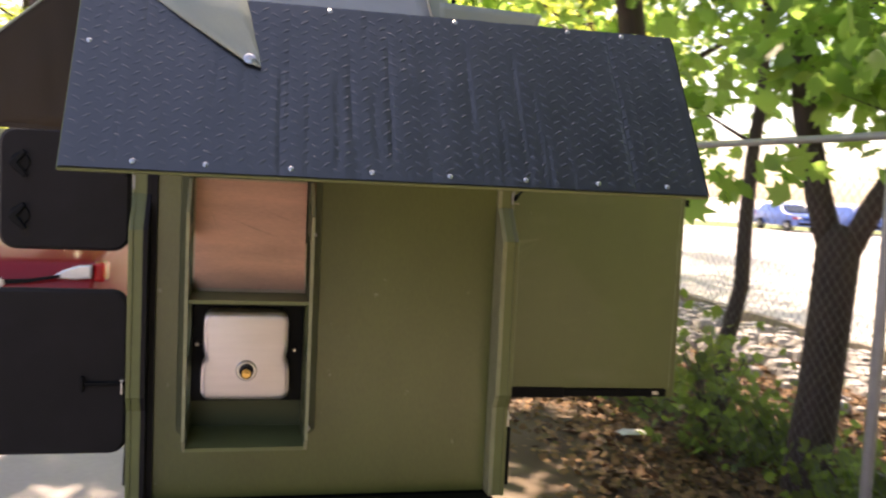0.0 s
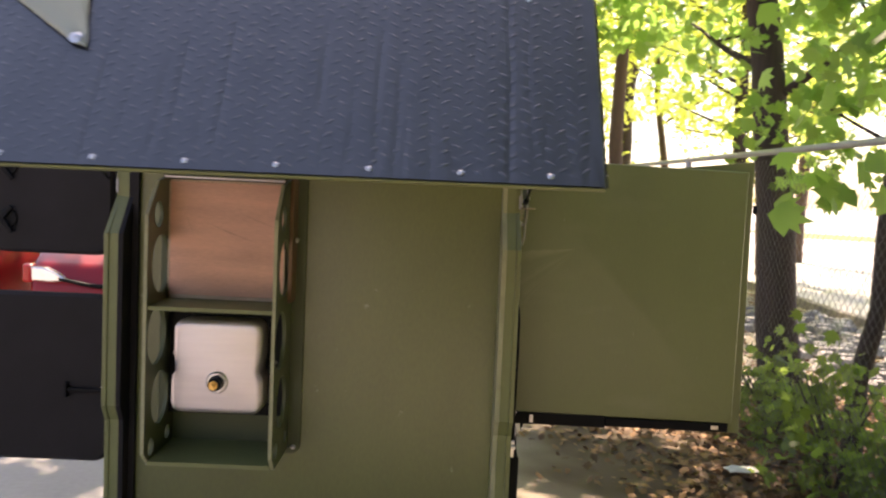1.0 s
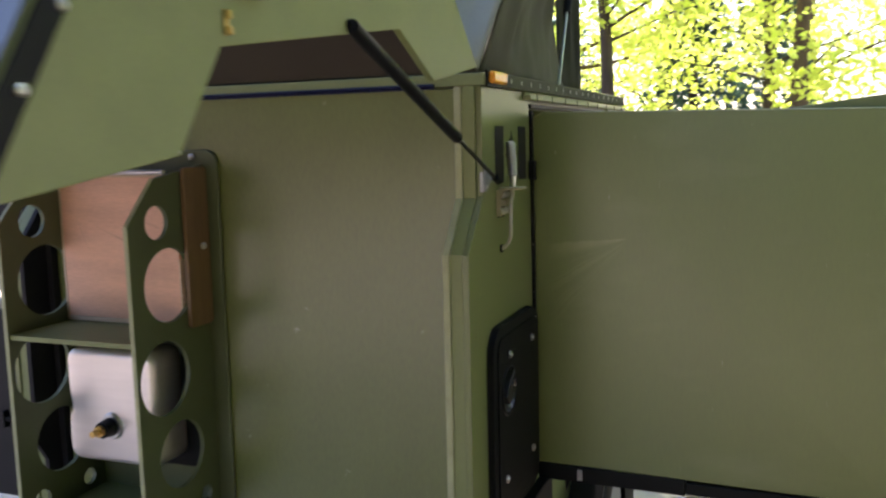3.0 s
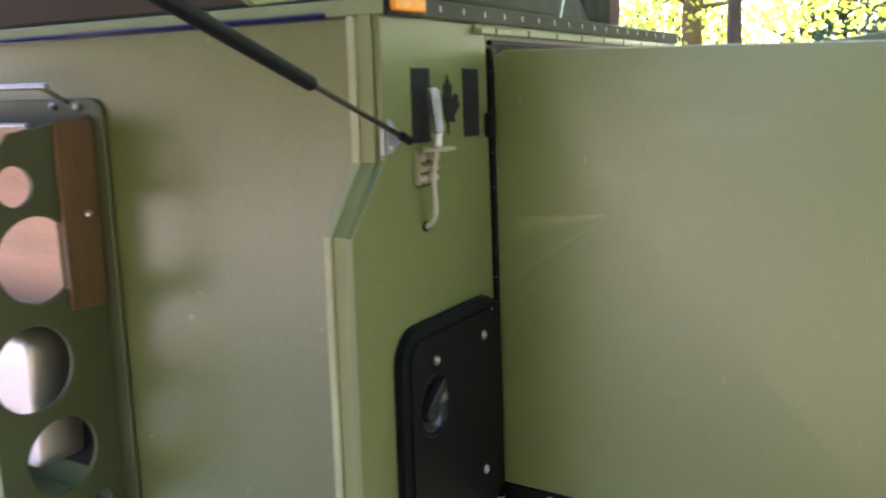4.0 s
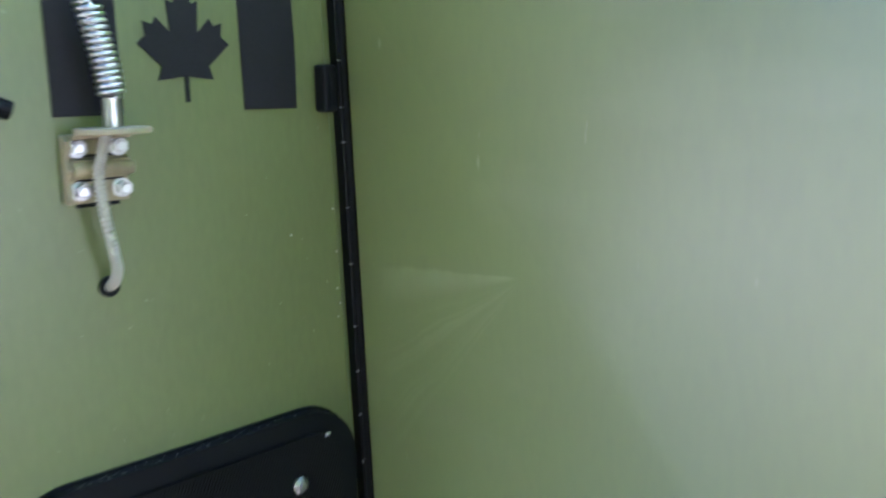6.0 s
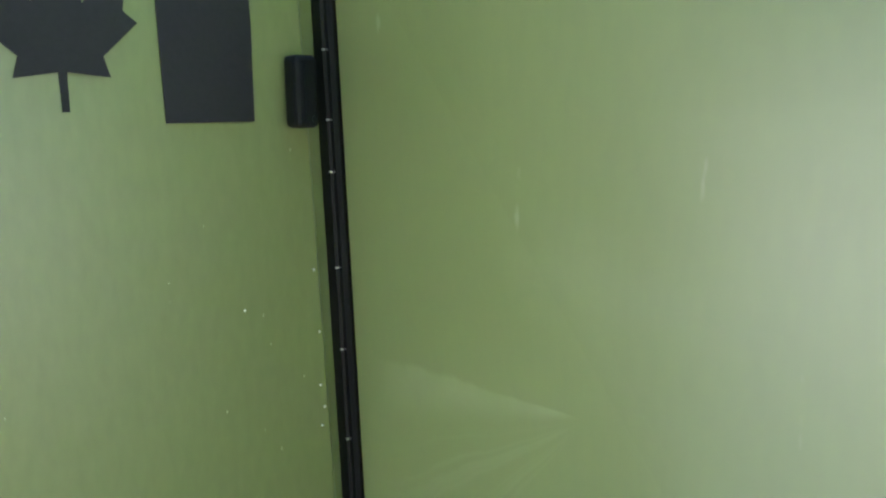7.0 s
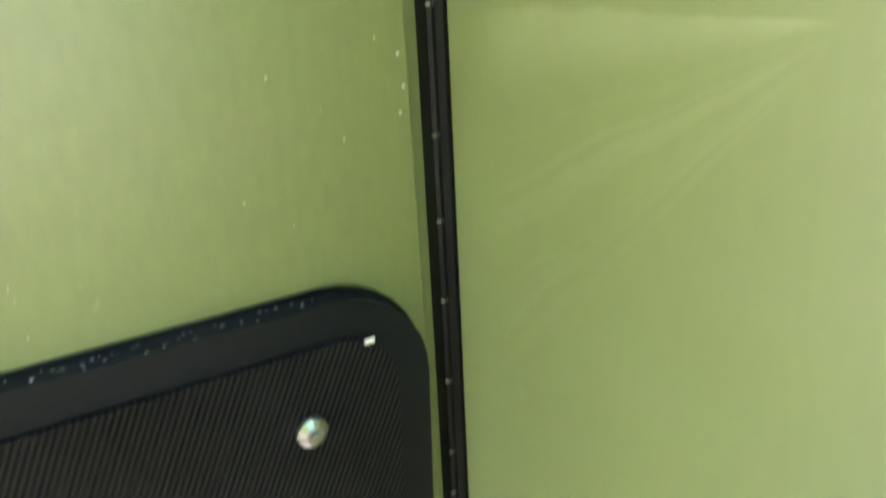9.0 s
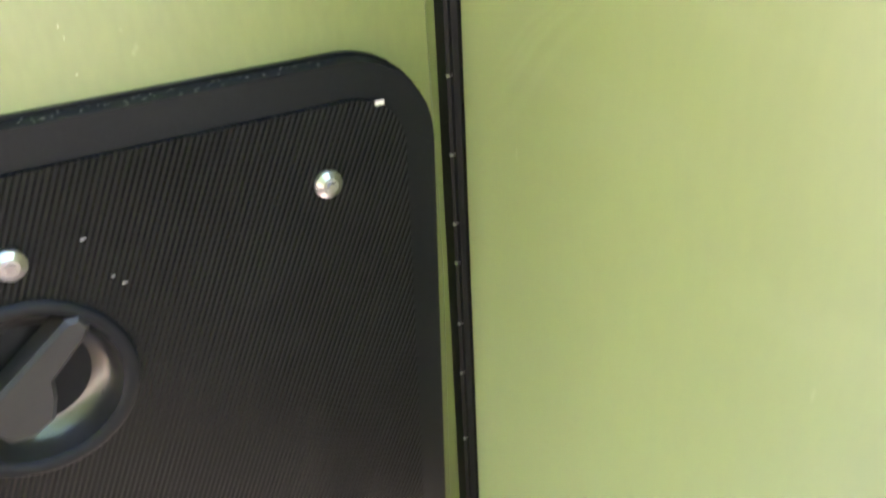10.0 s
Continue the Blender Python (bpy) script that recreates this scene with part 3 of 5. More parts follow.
for i in range(64):
    for j in range(33):
        if (i + j) % 2:
            continue
        x, v = HX0 + 0.02 + 0.0222 * i, 0.018 + 0.0147 * j
        if x > HX1 - 0.02 or v > VLEN - 0.014:
            continue
        slant = radians(33 if i % 2 else -33) + rng.gauss(0, 0.04)
        c, d, k = math.cos(slant), math.sin(slant), len(pts)
        w0, tall = mat_lift((x - HX0) / (HX1 - HX0), v / VLEN) - 0.0003, rng.uniform(0.0017, 0.0021)
        for a_, b_, h_ in LENS:
            pts.append(on_hatch(x + 0.0138 * a_ * c - 0.0044 * b_ * d, v + 0.0138 * a_ * d + 0.0044 * b_ * c, w0 + h_ * tall))
        faces += [tuple(k + q for q in f) for f in LENS_FACES]
treads = loose("treads", pts, faces, m_mat, None, "", "stuff")
treads.parent = mat_ob
for p in treads.data.polygons:
    p.use_smooth = True
spots = [(x, 0.018) for x in (-0.536, -0.394, -0.222, -0.051, 0.119, 0.291, 0.462, 0.63)]
spots += [(x, VLEN - 0.014) for x in (-0.134, 0.165, 0.451, 0.594)] + [(HX0 + 0.03, VLEN - 0.152)]
for x, v in spots:
    part("bolt", pan_head(on_hatch(x, v, 0.0055), VN, 0.0058, 0.0024), m_zinc, hatch)
edge_band = [(LIP[0] + 0.004, LIP[1] + 0.001), (TOP[0] + 0.003, TOP[1] - 0.002), (TOP[0] + 0.036, TOP[1] - 0.006), (LIP[0] + 0.046, LIP[1] + 0.006)]
part("mat_edge", prism(bmesh.new(), edge_band, "x", HX1 + 0.0015, HX1 + 0.005), m_rubber, hatch, "mat folded over the cheek edge")
for y, z in ((-1.332, 1.849), (-1.274, 1.936), (-1.216, 2.02), (-1.158, 2.105)):
    part("bolt", pan_head((HX1 + 0.005, y, z), (1, 0, 0), 0.007, 0.004), m_zinc, hatch)
latch = part("hatch_catch", boxes((0.7345, 0.7375, -0.944, -0.937, 2.018, 2.05), (0.7375, 0.742, -0.9445, -0.9365, 2.019, 2.029), (0.7375, 0.742, -0.9445, -0.9365, 2.038, 2.049), r=0.001), m_brass, hatch, "small brass hatch catch")
bm = bmesh.new()
prism(bm, [(-0.935, 2.075), (-0.85, 2.080), (-0.868, 2.071), (-0.9, 2.068)], "x", 0.7345, 0.748)
part("finger_pull", bm, m_black, latch)


def gas_strut(x, s):
    top_, low = Vector((x, -0.6, 2.066)), Vector((x, 0.16, 1.777))
    mid = top_.lerp(low, 0.63)
    bm = bmesh.new()
    rod(bm, top_, mid, 0.0125, n=16)
    st = part("gas_strut", bm, m_black, trailer, "black gas strut holding up the hatch", smooth=False)
    bm = bmesh.new()
    rod(bm, mid, low, 0.0052, n=12)
    part("piston_rod", bm, m_gloss, st)
    bm = bmesh.new()
    rod(bm, low + Vector((0, -0.022, 0.009)), low + Vector((0, 0.006, -0.002)), 0.009, n=14)
    part("ball_socket", bm, m_black, st)
    part("ball_socket", rod(bmesh.new(), top_ + Vector((-s * 0.012, 0, 0)), top_ + Vector((s * 0.006, 0, 0)), 0.011, n=14), m_black, st)
    bm = bmesh.new()
    prism(bm, [(0.118, 1.752), (0.122, 1.815), (0.131, 1.817), (0.163, 1.79), (0.166, 1.78), (0.162, 1.772), (0.136, 1.753)], "x", s * (HW + 0.0005), s * (HW + 0.0035))
    box(bm, min(s * 0.709, s * 0.717), max(s * 0.709, s * 0.717), 0.1105, 0.1135, 1.752, 1.80)
    rod(bm, (s * (HW + 0.003), 0.16, 1.781), (s * (HW + 0.02), 0.16, 1.781), 0.005)
    br = part("bracket", bm, m_galv, st, "dull zinc strut bracket")
    for y, z in ((0.13, 1.803), (0.13, 1.764)):
        part("bolt", pan_head((s * (HW + 0.0035), y, z), (s, 0, 0), 0.005, 0.003), m_zinc, st)


gas_strut(0.738, 1)
gas_strut(-0.738, -1)
bm = boxes((0.7256, 0.7315, 0.112, 0.231, 2.003, 2.043), r=0.002)
lampb = part("marker_lamp", bm, m_black, trailer, "amber marker lamp on the roof corner")
bm = bmesh.new()
box(bm, 0.7318, 0.748, 0.119, 0.226, 2.011, 2.040, r=0.006)
part("lens", bm, m_amber, lampb)

# flag marking on the side
flag = part("flag_bar", boxes((HW + 0.0005, HW + 0.002, 0.211, 0.2795, 1.767, 1.911)), m_felt, wall_right, "black flag bar sticker")
part("flag_bar", prism(bmesh.new(), [(0.415, 1.911), (0.484, 1.910), (0.487, 1.84), (0.486, 1.766), (0.418, 1.767)], "x", HW + 0.0005, HW + 0.002), m_felt, wall_right, "black flag bar sticker")
half = [(0, 1.0), (0.2, 0.815), (0.34, 0.845), (0.30, 0.58), (0.58, 0.70), (0.66, 0.64), (0.86, 0.665), (0.82, 0.55), (1.0, 0.485), (0.52, 0.30), (0.6, 0.185), (0.05, 0.215), (0.045, 0.0)]
leaf_out = [(0.351 + 0.0515 * u, 1.777 + 0.122 * v) for u, v in half] + [(0.351 - 0.0515 * u, 1.777 + 0.122 * v) for u, v in half[:0:-1]]
part("flag_leaf", prism(bmesh.new(), leaf_out, "x", HW + 0.0005, HW + 0.002), m_felt, wall_right, "black maple leaf sticker")

# black access cover with a twist handle on the side
hy, hz = 0.231, 1.229
cover = part("access_cover", pierced(rounded(0.119, 0.538, 0.88, 1.404, 0.068, 8), [circle(hy, hz, 0.056, 32)], "x", HW + 0.0005, HW + 0.018), m_black, trailer, "black moulded access cover with ribbed rubber face")
ring = pierced(rounded(0.146, 0.512, 0.91, 1.378, 0.042, 8), [circle(hy, hz, 0.064, 32)], "x", HW + 0.0182, HW + 0.0225)
part("ribbed_face", ring, m_ribs, cover, "ribbed rubber face")
def turned(prof, n=36):
    """A round shape about the handle's axis, from radii and heights off the wall."""
    bm = bmesh.new()
    rings = [[bm.verts.new((HW + w, hy + r * math.cos(2 * math.pi * k / n), hz + r * math.sin(2 * math.pi * k / n))) for k in range(n)] for r, w in prof]
    for p_, q_ in zip(rings, rings[1:]):
        for k in range(n):
            bm.faces.new((p_[k], p_[(k + 1) % n], q_[(k + 1) % n], q_[k])).smooth = True
    return bm, rings[-1]


rim_bm, _ = turned([(0.0675, 0.0225), (0.0668, 0.0248), (0.0645, 0.0262), (0.061, 0.0264), (0.058, 0.0255), (0.0562, 0.0235)])
part("dish_rim", rim_bm, m_black, cover, "matt black rounded rim")
bowl_bm, last = turned([(0.0563, 0.0236), (0.0552, 0.019), (0.052, 0.0115), (0.0455, 0.0055), (0.039, 0.0036)])
floor_bm = bmesh.new()
prism(floor_bm, circle(hy, hz, 0.0395, 32), "x", HW + 0.0026, HW + 0.0034)
part("dish_floor", floor_bm, m_black, cover)
part("handle_dish", bowl_bm, m_satin, cover, "scuffed satin black dish")
bm = bmesh.new()
c, s_ = math.cos(radians(40)), math.sin(radians(40))
grip = [(-0.05, -0.018), (-0.04, -0.028), (-0.022, -0.031), (-0.008, -0.022), (0.002, -0.012), (0.036, -0.0095), (0.046, -0.006), (0.047, 0.004), (0.04, 0.009), (-0.03, 0.011), (-0.048, 0.008)]
prism(bm, [(hy + 0.004 + u * c - v * s_, hz + 0.015 + u * s_ + v * c) for u, v in grip], "x", HW + 0.0045, HW + 0.03, 0.0028)
part("twist_handle", bm, m_grip, cover, "dark grey twist handle")
for y, z in ((0.239, 1.323), (0.448, 1.322), (0.45, 1.0), (0.2, 1.0)):
    part("bolt", pan_head((HW + 0.0226, y, z), (1, 0, 0), 0.0105, 0.007), m_bolt, cover, "domed zinc bolt")
part("paint_chip", boxes((HW + 0.0226, HW + 0.0232, 0.489, 0.496, 1.371, 1.3745)), m_white, cover)
for y, z, w in ((0.283, 1.327, 0.003), (0.295, 1.296, 0.002), (0.301, 1.289, 0.003)):
    part("paint_chip", boxes((HW + 0.0226, HW + 0.023, y - w * 0.6, y + w * 0.6, z - 0.0006, z + 0.0006)), m_galv, cover)
part("gasket", pierced(rounded(0.116, 0.541, 0.877, 1.407, 0.071, 8), [rounded(0.1195, 0.5375, 0.8805, 1.4035, 0.0675, 8)], "x", HW + 0.0004, HW + 0.0035), m_rubber, cover)

# bumper block and hinge seal
knob = part("door_stop", boxes((HW + 0.0005, HW + 0.021, 0.512, 0.532, 1.760, 1.815), r=0.004), m_rubber, trailer, "small black rubber door stop")
part("ridge", boxes((HW + 0.0212, HW + 0.0225, 0.5195, 0.5205, 1.766, 1.81)), m_black, knob)
part("screw", pan_head((HW + 0.0212, 0.527, 1.767), (1, 0, 0), 0.0025, 0.0015), m_black, knob)

seal_prof = [(0.700, 0.002), (0.7160, 0.002), (0.7175, 0.0045), (0.7165, 0.0075), (0.7178, 0.0125), (0.7165, 0.0185), (0.7160, 0.028), (0.700, 0.028)]
bm = bmesh.new()
prism(bm, seal_prof, "z", 0.87, 1.955)
for v in bm.verts:
    v.co.y += hinge_y(v.co.z)
seal = part("hinge_seal", bm, m_rubber, trailer, "black rubber strip along the door hinge")
for z in (1.905, 1.82, 1.765, 1.723, 1.643, 1.572, 1.491, 1.432, 1.373, 1.308, 1.246, 1.208, 1.145, 1.09, 1.01):
    y = hinge_y(z)
    part("staple", boxes((0.7158, 0.7172, y + 0.0015, y + 0.006, z - 0.0008, z + 0.0008)), m_zinc, seal)
part("top_seal", boxes((0.7015, 0.7145, 0.5565, 1.70, 1.9625, 1.9745), r=0.003), m_rubber, trailer, "black rubber seal over the doorway")

# the open right-hand door, standing square to the side
door = part("door_panel", hung(prism(bmesh.new(), [(0.7185, 0.908), (1.67, 0.900), (1.676, 1.934), (0.745, 1.951), (0.7185, 1.936)], "y", 0.557, 0.585, 0.003)), m_door, trailer, "open olive side door, its paint dull and scuffed")
part("door_inner_panel", hung(prism(bmesh.new(), [(0.76, 0.875), (1.712, 0.852), (1.706, 1.978), (1.36, 1.936), (0.76, 1.93)], "y", 0.5865, 0.606, 0.002)), m_green, door, "olive inner door panel standing proud of the skin")
part("door_bottom_rail", hung(boxes((0.7185, 1.15, 0.5535, 0.585, 0.857, 0.906), r=0.003)), m_rubber, door, "black rubber bottom strip")
part("door_bottom_rail", hung(boxes((1.151, 1.655, 0.5545, 0.585, 0.862, 0.897), r=0.003)), m_rubber, door, "black rubber bottom strip")
part("strip_hook", hung(prism(bmesh.new(), [(0.80, 0.86), (0.815, 0.86), (0.803, 0.825)], "y", 0.556, 0.56)), m_rubber, door)
part("bolt_plate", hung(boxes((0.838, 0.853, 0.549, 0.553, 0.865, 0.898), r=0.001)), m_zinc, door)
part("bolt_plate", hung(boxes((1.585, 1.615, 0.551, 0.554, 0.872, 0.888), r=0.001)), m_zinc, door)
part("door_latch", boxes((1.712, 1.728, 0.582, 0.60, 1.765, 1.80), r=0.004), m_black, door, "black latch on the door edge")
for k, z, w in ((0.885, 1.573, 0.0012), (0.93, 1.577, 0.002), (0.941, 1.579, 0.0012), (0.985, 1.5815, 0.0035), (1.19, 1.655, 0.002), (0.815, 1.69, 0.0015), (1.02, 1.752, 0.0015)):
    part("paint_scuff", hung(boxes((k - w, k + w, 0.5563, 0.5568, z - 0.0007, z + 0.0007))), m_edge, door)
for x, z, w in ((0.985, 1.74, 0.006), (1.062, 1.715, 0.005)):
    part("paint_scratch", hung(boxes((x - 0.00035, x + 0.00035, 0.5563, 0.5568, z - w, z + w))), m_dkgreen, door)
for y, z in ((0.532, 1.644), (0.535, 1.591), (0.534, 1.545), (0.537, 1.525), (0.534, 1.509), (0.47, 1.62)):
    part("pin", pan_head((HW, y, z), (1, 0, 0), 0.0011, 0.0008), m_zinc, wall_right)

# pale flecks in the paint, and dust along the top of the access cover
def flecks(name, parent, mat, rng, num, at, face, w, h):
    """Tiny raised flecks at places given by at(), lying on one face."""
    pts, faces = [], []
    for _ in range(num):
        u, v = at()
        a_, b_ = w * rng.uniform(0.4, 1.3), h * rng.uniform(0.4, 1.4)
        k = len(pts)
        pts.extend(face(u + p * a_, v + q * b_) for p, q in ((-1, -0.6), (0.3, -1), (1, 0.2), (-0.2, 1)))
        faces.append((k, k + 1, k + 2, k + 3))
    ob = loose(name, pts, faces, mat, None, "", "stuff")
    ob.parent = parent
    return ob


rg = random.Random(77)
door_y = lambda x, z: 0.5562 + max(0.0, 1 - (x - 0.717) / 0.955) * (0.0025 + 0.027 * (1.8 - z))
flecks("paint_flecks", door, m_edge, rg, 70, lambda: (rg.uniform(0.73, 1.5), rg.uniform(1.1, 1.9)), lambda x, z: (x, door_y(x, z), z), 0.0006, 0.0016)
flecks("rub_flecks", door, m_edge, rg, 34, lambda: (lambda q: (0.76 + 0.24 * q, 1.578 + 0.02 * (1 - q) + rg.gauss(0, 0.006)))(rg.random()), lambda x, z: (x, door_y(x, z), z), 0.0011, 0.0008)
flecks("dents", door, m_dkgreen, rg, 9, lambda: (rg.uniform(0.8, 1.25), rg.uniform(1.6, 1.85)), lambda x, z: (x, door_y(x, z), z), 0.0005, 0.006)
flecks("paint_flecks", wall_right, m_edge, rg, 26, lambda: (rg.uniform(0.13, 0.53), rg.uniform(1.42, 1.76)), lambda y, z: (HW + 0.0008, y, z), 0.0007, 0.0014)
flecks("dust", cover, m_cable, rg, 70, lambda: (rg.uniform(0.19, 0.47), rg.uniform(0.005, 0.0165)), lambda y, w: (HW + w, y, 1.4044), 0.0012, 0.0008)

# the open left-hand door halves, black, with twist latches
for nm, dims, lat in (("upper", (-1.163, -0.722, 1.525, 1.955), ((-1.09, 1.645), (-1.09, 1.83))), ("lower", (-1.29, -0.722, 0.78, 1.385), ((-1.2, 1.205), (-1.2, 0.985)))):
    x0, x1, z0, z1 = dims
    d = part(nm + "_half_door", prism(bmesh.new(), rounded(x0, x1, z0, z1, 0.06, 8), "y", 0.10, 0.145, 0.012), m_felt, trailer, "black rounded half door, standing open")
    for x, z in lat:
        bm = bmesh.new()
        prism(bm, circle(x, z, 0.034, 24), "y", 0.092, 0.0995, 0.003)
        l = part("latch", bm, m_black, d)
        bm = bmesh.new()
        prism(bm, [(x - 0.038, z - 0.004), (x + 0.012, z + 0.046), (x + 0.024, z + 0.036), (x - 0.006, z - 0.002), (x + 0.026, z - 0.044), (x + 0.014, z - 0.052)], "y", 0.078, 0.0915, 0.003)
        part("latch_lever", bm, m_black, d)
    if nm == "lower":
        part("bar_latch", boxes((-0.87, -0.735, 0.085, 0.0995, 1.035, 1.05), (-0.88, -0.868, 0.08, 0.0995, 1.015, 1.07), r=0.003), m_black, d)
        part("hinge_catch", boxes((-0.745, -0.729, 0.075, 0.0995, 1.055, 1.06), (-0.742, -0.736, 0.08, 0.0995, 1.005, 1.05), r=0.001), m_zinc, d)

# the upper side flap of the left side, swung out behind the half doors
flap_door = part("upper_side_door", boxes((-1.91, -0.735, 0.742, 0.766, 1.568, 1.965), r=0.003), m_edge, trailer, "olive upper side door standing open")
part("edge_trim", boxes((-1.912, -0.735, 0.739, 0.769, 1.54, 1.5675), r=0.002), m_white, flap_door, "pale lower edge")

# ---- galley rack on the bulkhead ----
rack = empty("galley_rack", (-0.3, 0.06, 0.87), "olive plywood kitchen rack with round cut-outs, bolted to the bulkhead", "rack")
part("back_board", prism(bmesh.new(), rounded(-0.548, -0.036, 0.84, 1.868, 0.04, 6), "y", 0.098, 0.1085, 0.003), m_dkgreen, rack, "dark olive back board with rounded corners")
SIDE = [(0.097, 0.862), (-0.15, 0.862), (-0.21, 0.915), (-0.21, 1.688), (-0.105, 1.80), (0.097, 1.83)]
HOLES = [circle(-0.104, 1.689, 0.044), circle(-0.068, 1.524, 0.097, 36), circle(-0.104, 1.285, 0.097, 36), circle(-0.056, 1.068, 0.09, 36), circle(-0.142, 0.918, 0.03), circle(0.035, 0.922, 0.024)]
for x in (-0.507, -0.094):
    # shadow on the side boards is put into their darker colour
    sd = part("side_panel", pierced(SIDE, HOLES, "x", x, x + 0.012), m_dkgreen, rack, "olive side board with round holes")
    bm = bmesh.new()
    for (y0, z0), (y1, z1) in zip(SIDE[1:5], SIDE[2:5]):
        box_len = math.hypot(y1 - y0, z1 - z0)
        nrm = ((z1 - z0) / box_len, -(y1 - y0) / box_len)
        prism(bm, [(y0, z0), (y1, z1), (y1 - nrm[0] * 0.002, z1 - nrm[1] * 0.002), (y0 - nrm[0] * 0.002, z0 - nrm[1] * 0.002)], "x", x + 0.0005, x + 0.0115)
    part("worn_edge", bm, m_edge, sd)
part("shelf", boxes((-0.4945, -0.0945, -0.205, 0.097, 1.384, 1.397)), m_trim, rack)
part("shelf", boxes((-0.4945, -0.0945, -0.18, 0.097, 0.868, 0.881)), m_trim, rack)
part("sink_board", boxes((-0.4945, -0.0945, 0.045, 0.0975, 0.99, 1.383)), m_black, rack, "black board behind the sink")
part("plywood_panel", boxes((-0.488, -0.1, -0.002, 0.012, 1.412, 1.80), r=0.001), m_ply, rack, "bare pinkish plywood panel")
for (xa, za), (xb, zb_) in (((-0.37, 1.665), (-0.19, 1.60)), ((-0.30, 1.535), (-0.17, 1.575)), ((-0.44, 1.70), (-0.40, 1.60)), ((-0.25, 1.70), (-0.13, 1.655))):
    part("scratch", prism(bmesh.new(), [(xa, za), (xb, zb_), (xb, zb_ - 0.0012), ((xa + xb) / 2, (za + zb_) / 2 - 0.005), (xa, za - 0.0012)], "y", -0.0026, -0.0021), m_scratch, rack)
for z in (1.45, 1.72):
    part("panel_support", boxes((-0.47, -0.12, 0.0125, 0.0975, z, z + 0.04)), m_dkgreen, rack)
part("panel_edging", boxes((-0.4938, -0.4885, -0.004, 0.013, 1.40, 1.80), (-0.4938, -0.1, -0.004, 0.013, 1.4, 1.4115), (-0.0995, -0.0955, -0.004, 0.013, 1.4, 1.58), (-0.488, -0.1, -0.004, 0.013, 1.8005, 1.806)), m_plyedge, rack)
part("wood_strip", prism(bmesh.new(), rounded(-0.004, 0.0945, 1.396, 1.824, 0.012, 4), "x", -0.0815, -0.0685, 0.002), m_brown, rack, "brown stained wood strip")
bm = bmesh.new()
rod(bm, (-0.49, 0.03, 1.898), (-0.126, 0.03, 1.898), 0.007)
rod(bm, (-0.15, 0.03, 1.898), (-0.15, 0.098, 1.86), 0.005)
rod(bm, (-0.47, 0.03, 1.898), (-0.47, 0.098, 1.86), 0.005)
rod(bm, (-0.4945, -0.05, 1.815), (-0.0945, -0.05, 1.815), 0.006)
part("chrome_rail", bm, m_zinc, rack)
part("bolt", pan_head((-0.0684, 0.062, 1.611), (1, 0, 0), 0.0095, 0.009), m_zinc, rack)
for x, z in ((-0.061, 0.866), (-0.115, 1.85), (-0.2, 1.852), (-0.46, 1.852)):
    part("bolt", pan_head((x, 0.0975, z), (0, -1, 0), 0.009, 0.01), m_zinc, rack)

sink = empty("sink", (-0.3, 0.04, 1.02), "small stainless steel sink stowed bottom outwards in the rack", "sink")
rect = rounded(-0.452, -0.150, 1.02, 1.336, 0.035, 6)
waisted = []
for (u0, v0), (u1, v1) in zip(rect, rect[1:] + rect[:1]):
    cuts = 14 if abs(v1 - v0) > 0.1 else 1
    waisted += [(u0 + (u1 - u0) * k / cuts, v0 + (v1 - v0) * k / cuts) for k in range(cuts)]
bm = bmesh.new()
prism(bm, waisted, "y", -0.072, 0.0445)
front = [ed for ed in bm.edges if all(v.co.y < -0.07 for v in ed.verts)]
bmesh.ops.bevel(bm, geom=front, offset=0.018, segments=4, affect="EDGES", profile=0.5)
for v in bm.verts:          # waisted sides, fuller below
    dx = v.co.x + 0.301
    v.co.x += math.copysign(1, dx) * (abs(dx) > 0.08) * ((0.004 if v.co.z < 1.15 else -0.003) - 0.006 * math.exp(-((v.co.z - 1.17) / 0.03) ** 2))
part("bowl", bm, m_steel, sink, smooth=True)
bm = bmesh.new()
rod(bm, (-0.298, -0.072, 1.128), (-0.298, -0.08, 1.128), 0.038, 0.032, 28)
dr = part("drain", bm, m_zinc, sink)
bm = bmesh.new()
rod(bm, (-0.298, -0.0805, 1.128), (-0.298, -0.115, 1.128), 0.026, 0.022, 24)
part("drain_cup", bm, m_black, dr)
bm = bmesh.new()
rod(bm, (-0.298, -0.1155, 1.128), (-0.298, -0.128, 1.128), 0.016, 0.016, 6)
rod(bm, (-0.298, -0.1285, 1.128), (-0.298, -0.15, 1.128), 0.0095, 0.0085, 16)
part("brass_fitting", bm, m_brass, dr)
for x, z in ((-0.125, 1.18), (-0.31, 1.0), (-0.475, 1.2)):
    part("clamp", pan_head((x, 0.0445, z), (0, -1, 0), 0.008, 0.006), m_zinc, sink)

# ---- antenna mount on the side wall ----
ant = empty("antenna_mount", (HW, 0.25, 1.69), "spring antenna base on a tan bracket with a braided cable", "antenna")
ax = HW + 0.033
bm = bmesh.new()
prism(bm, circle(ax, 0.2535, 0.036, 28), "z", 1.7505, 1.7565, 0.0012)
part("plate", bm, m_tan, ant)
prof = [(HW + 0.0005, 1.685), (HW + 0.007, 1.684), (HW + 0.009, 1.694), (HW + 0.008, 1.706), (HW + 0.016, 1.713), (HW + 0.019, 1.719), (HW + 0.016, 1.726), (HW + 0.008, 1.729), (HW + 0.008, 1.744), (HW + 0.024, 1.7465), (HW + 0.024, 1.7505), (HW + 0.0005, 1.7505)]
bm = bmesh.new()
prism(bm, prof, "y", 0.219, 0.2765, 0.001)
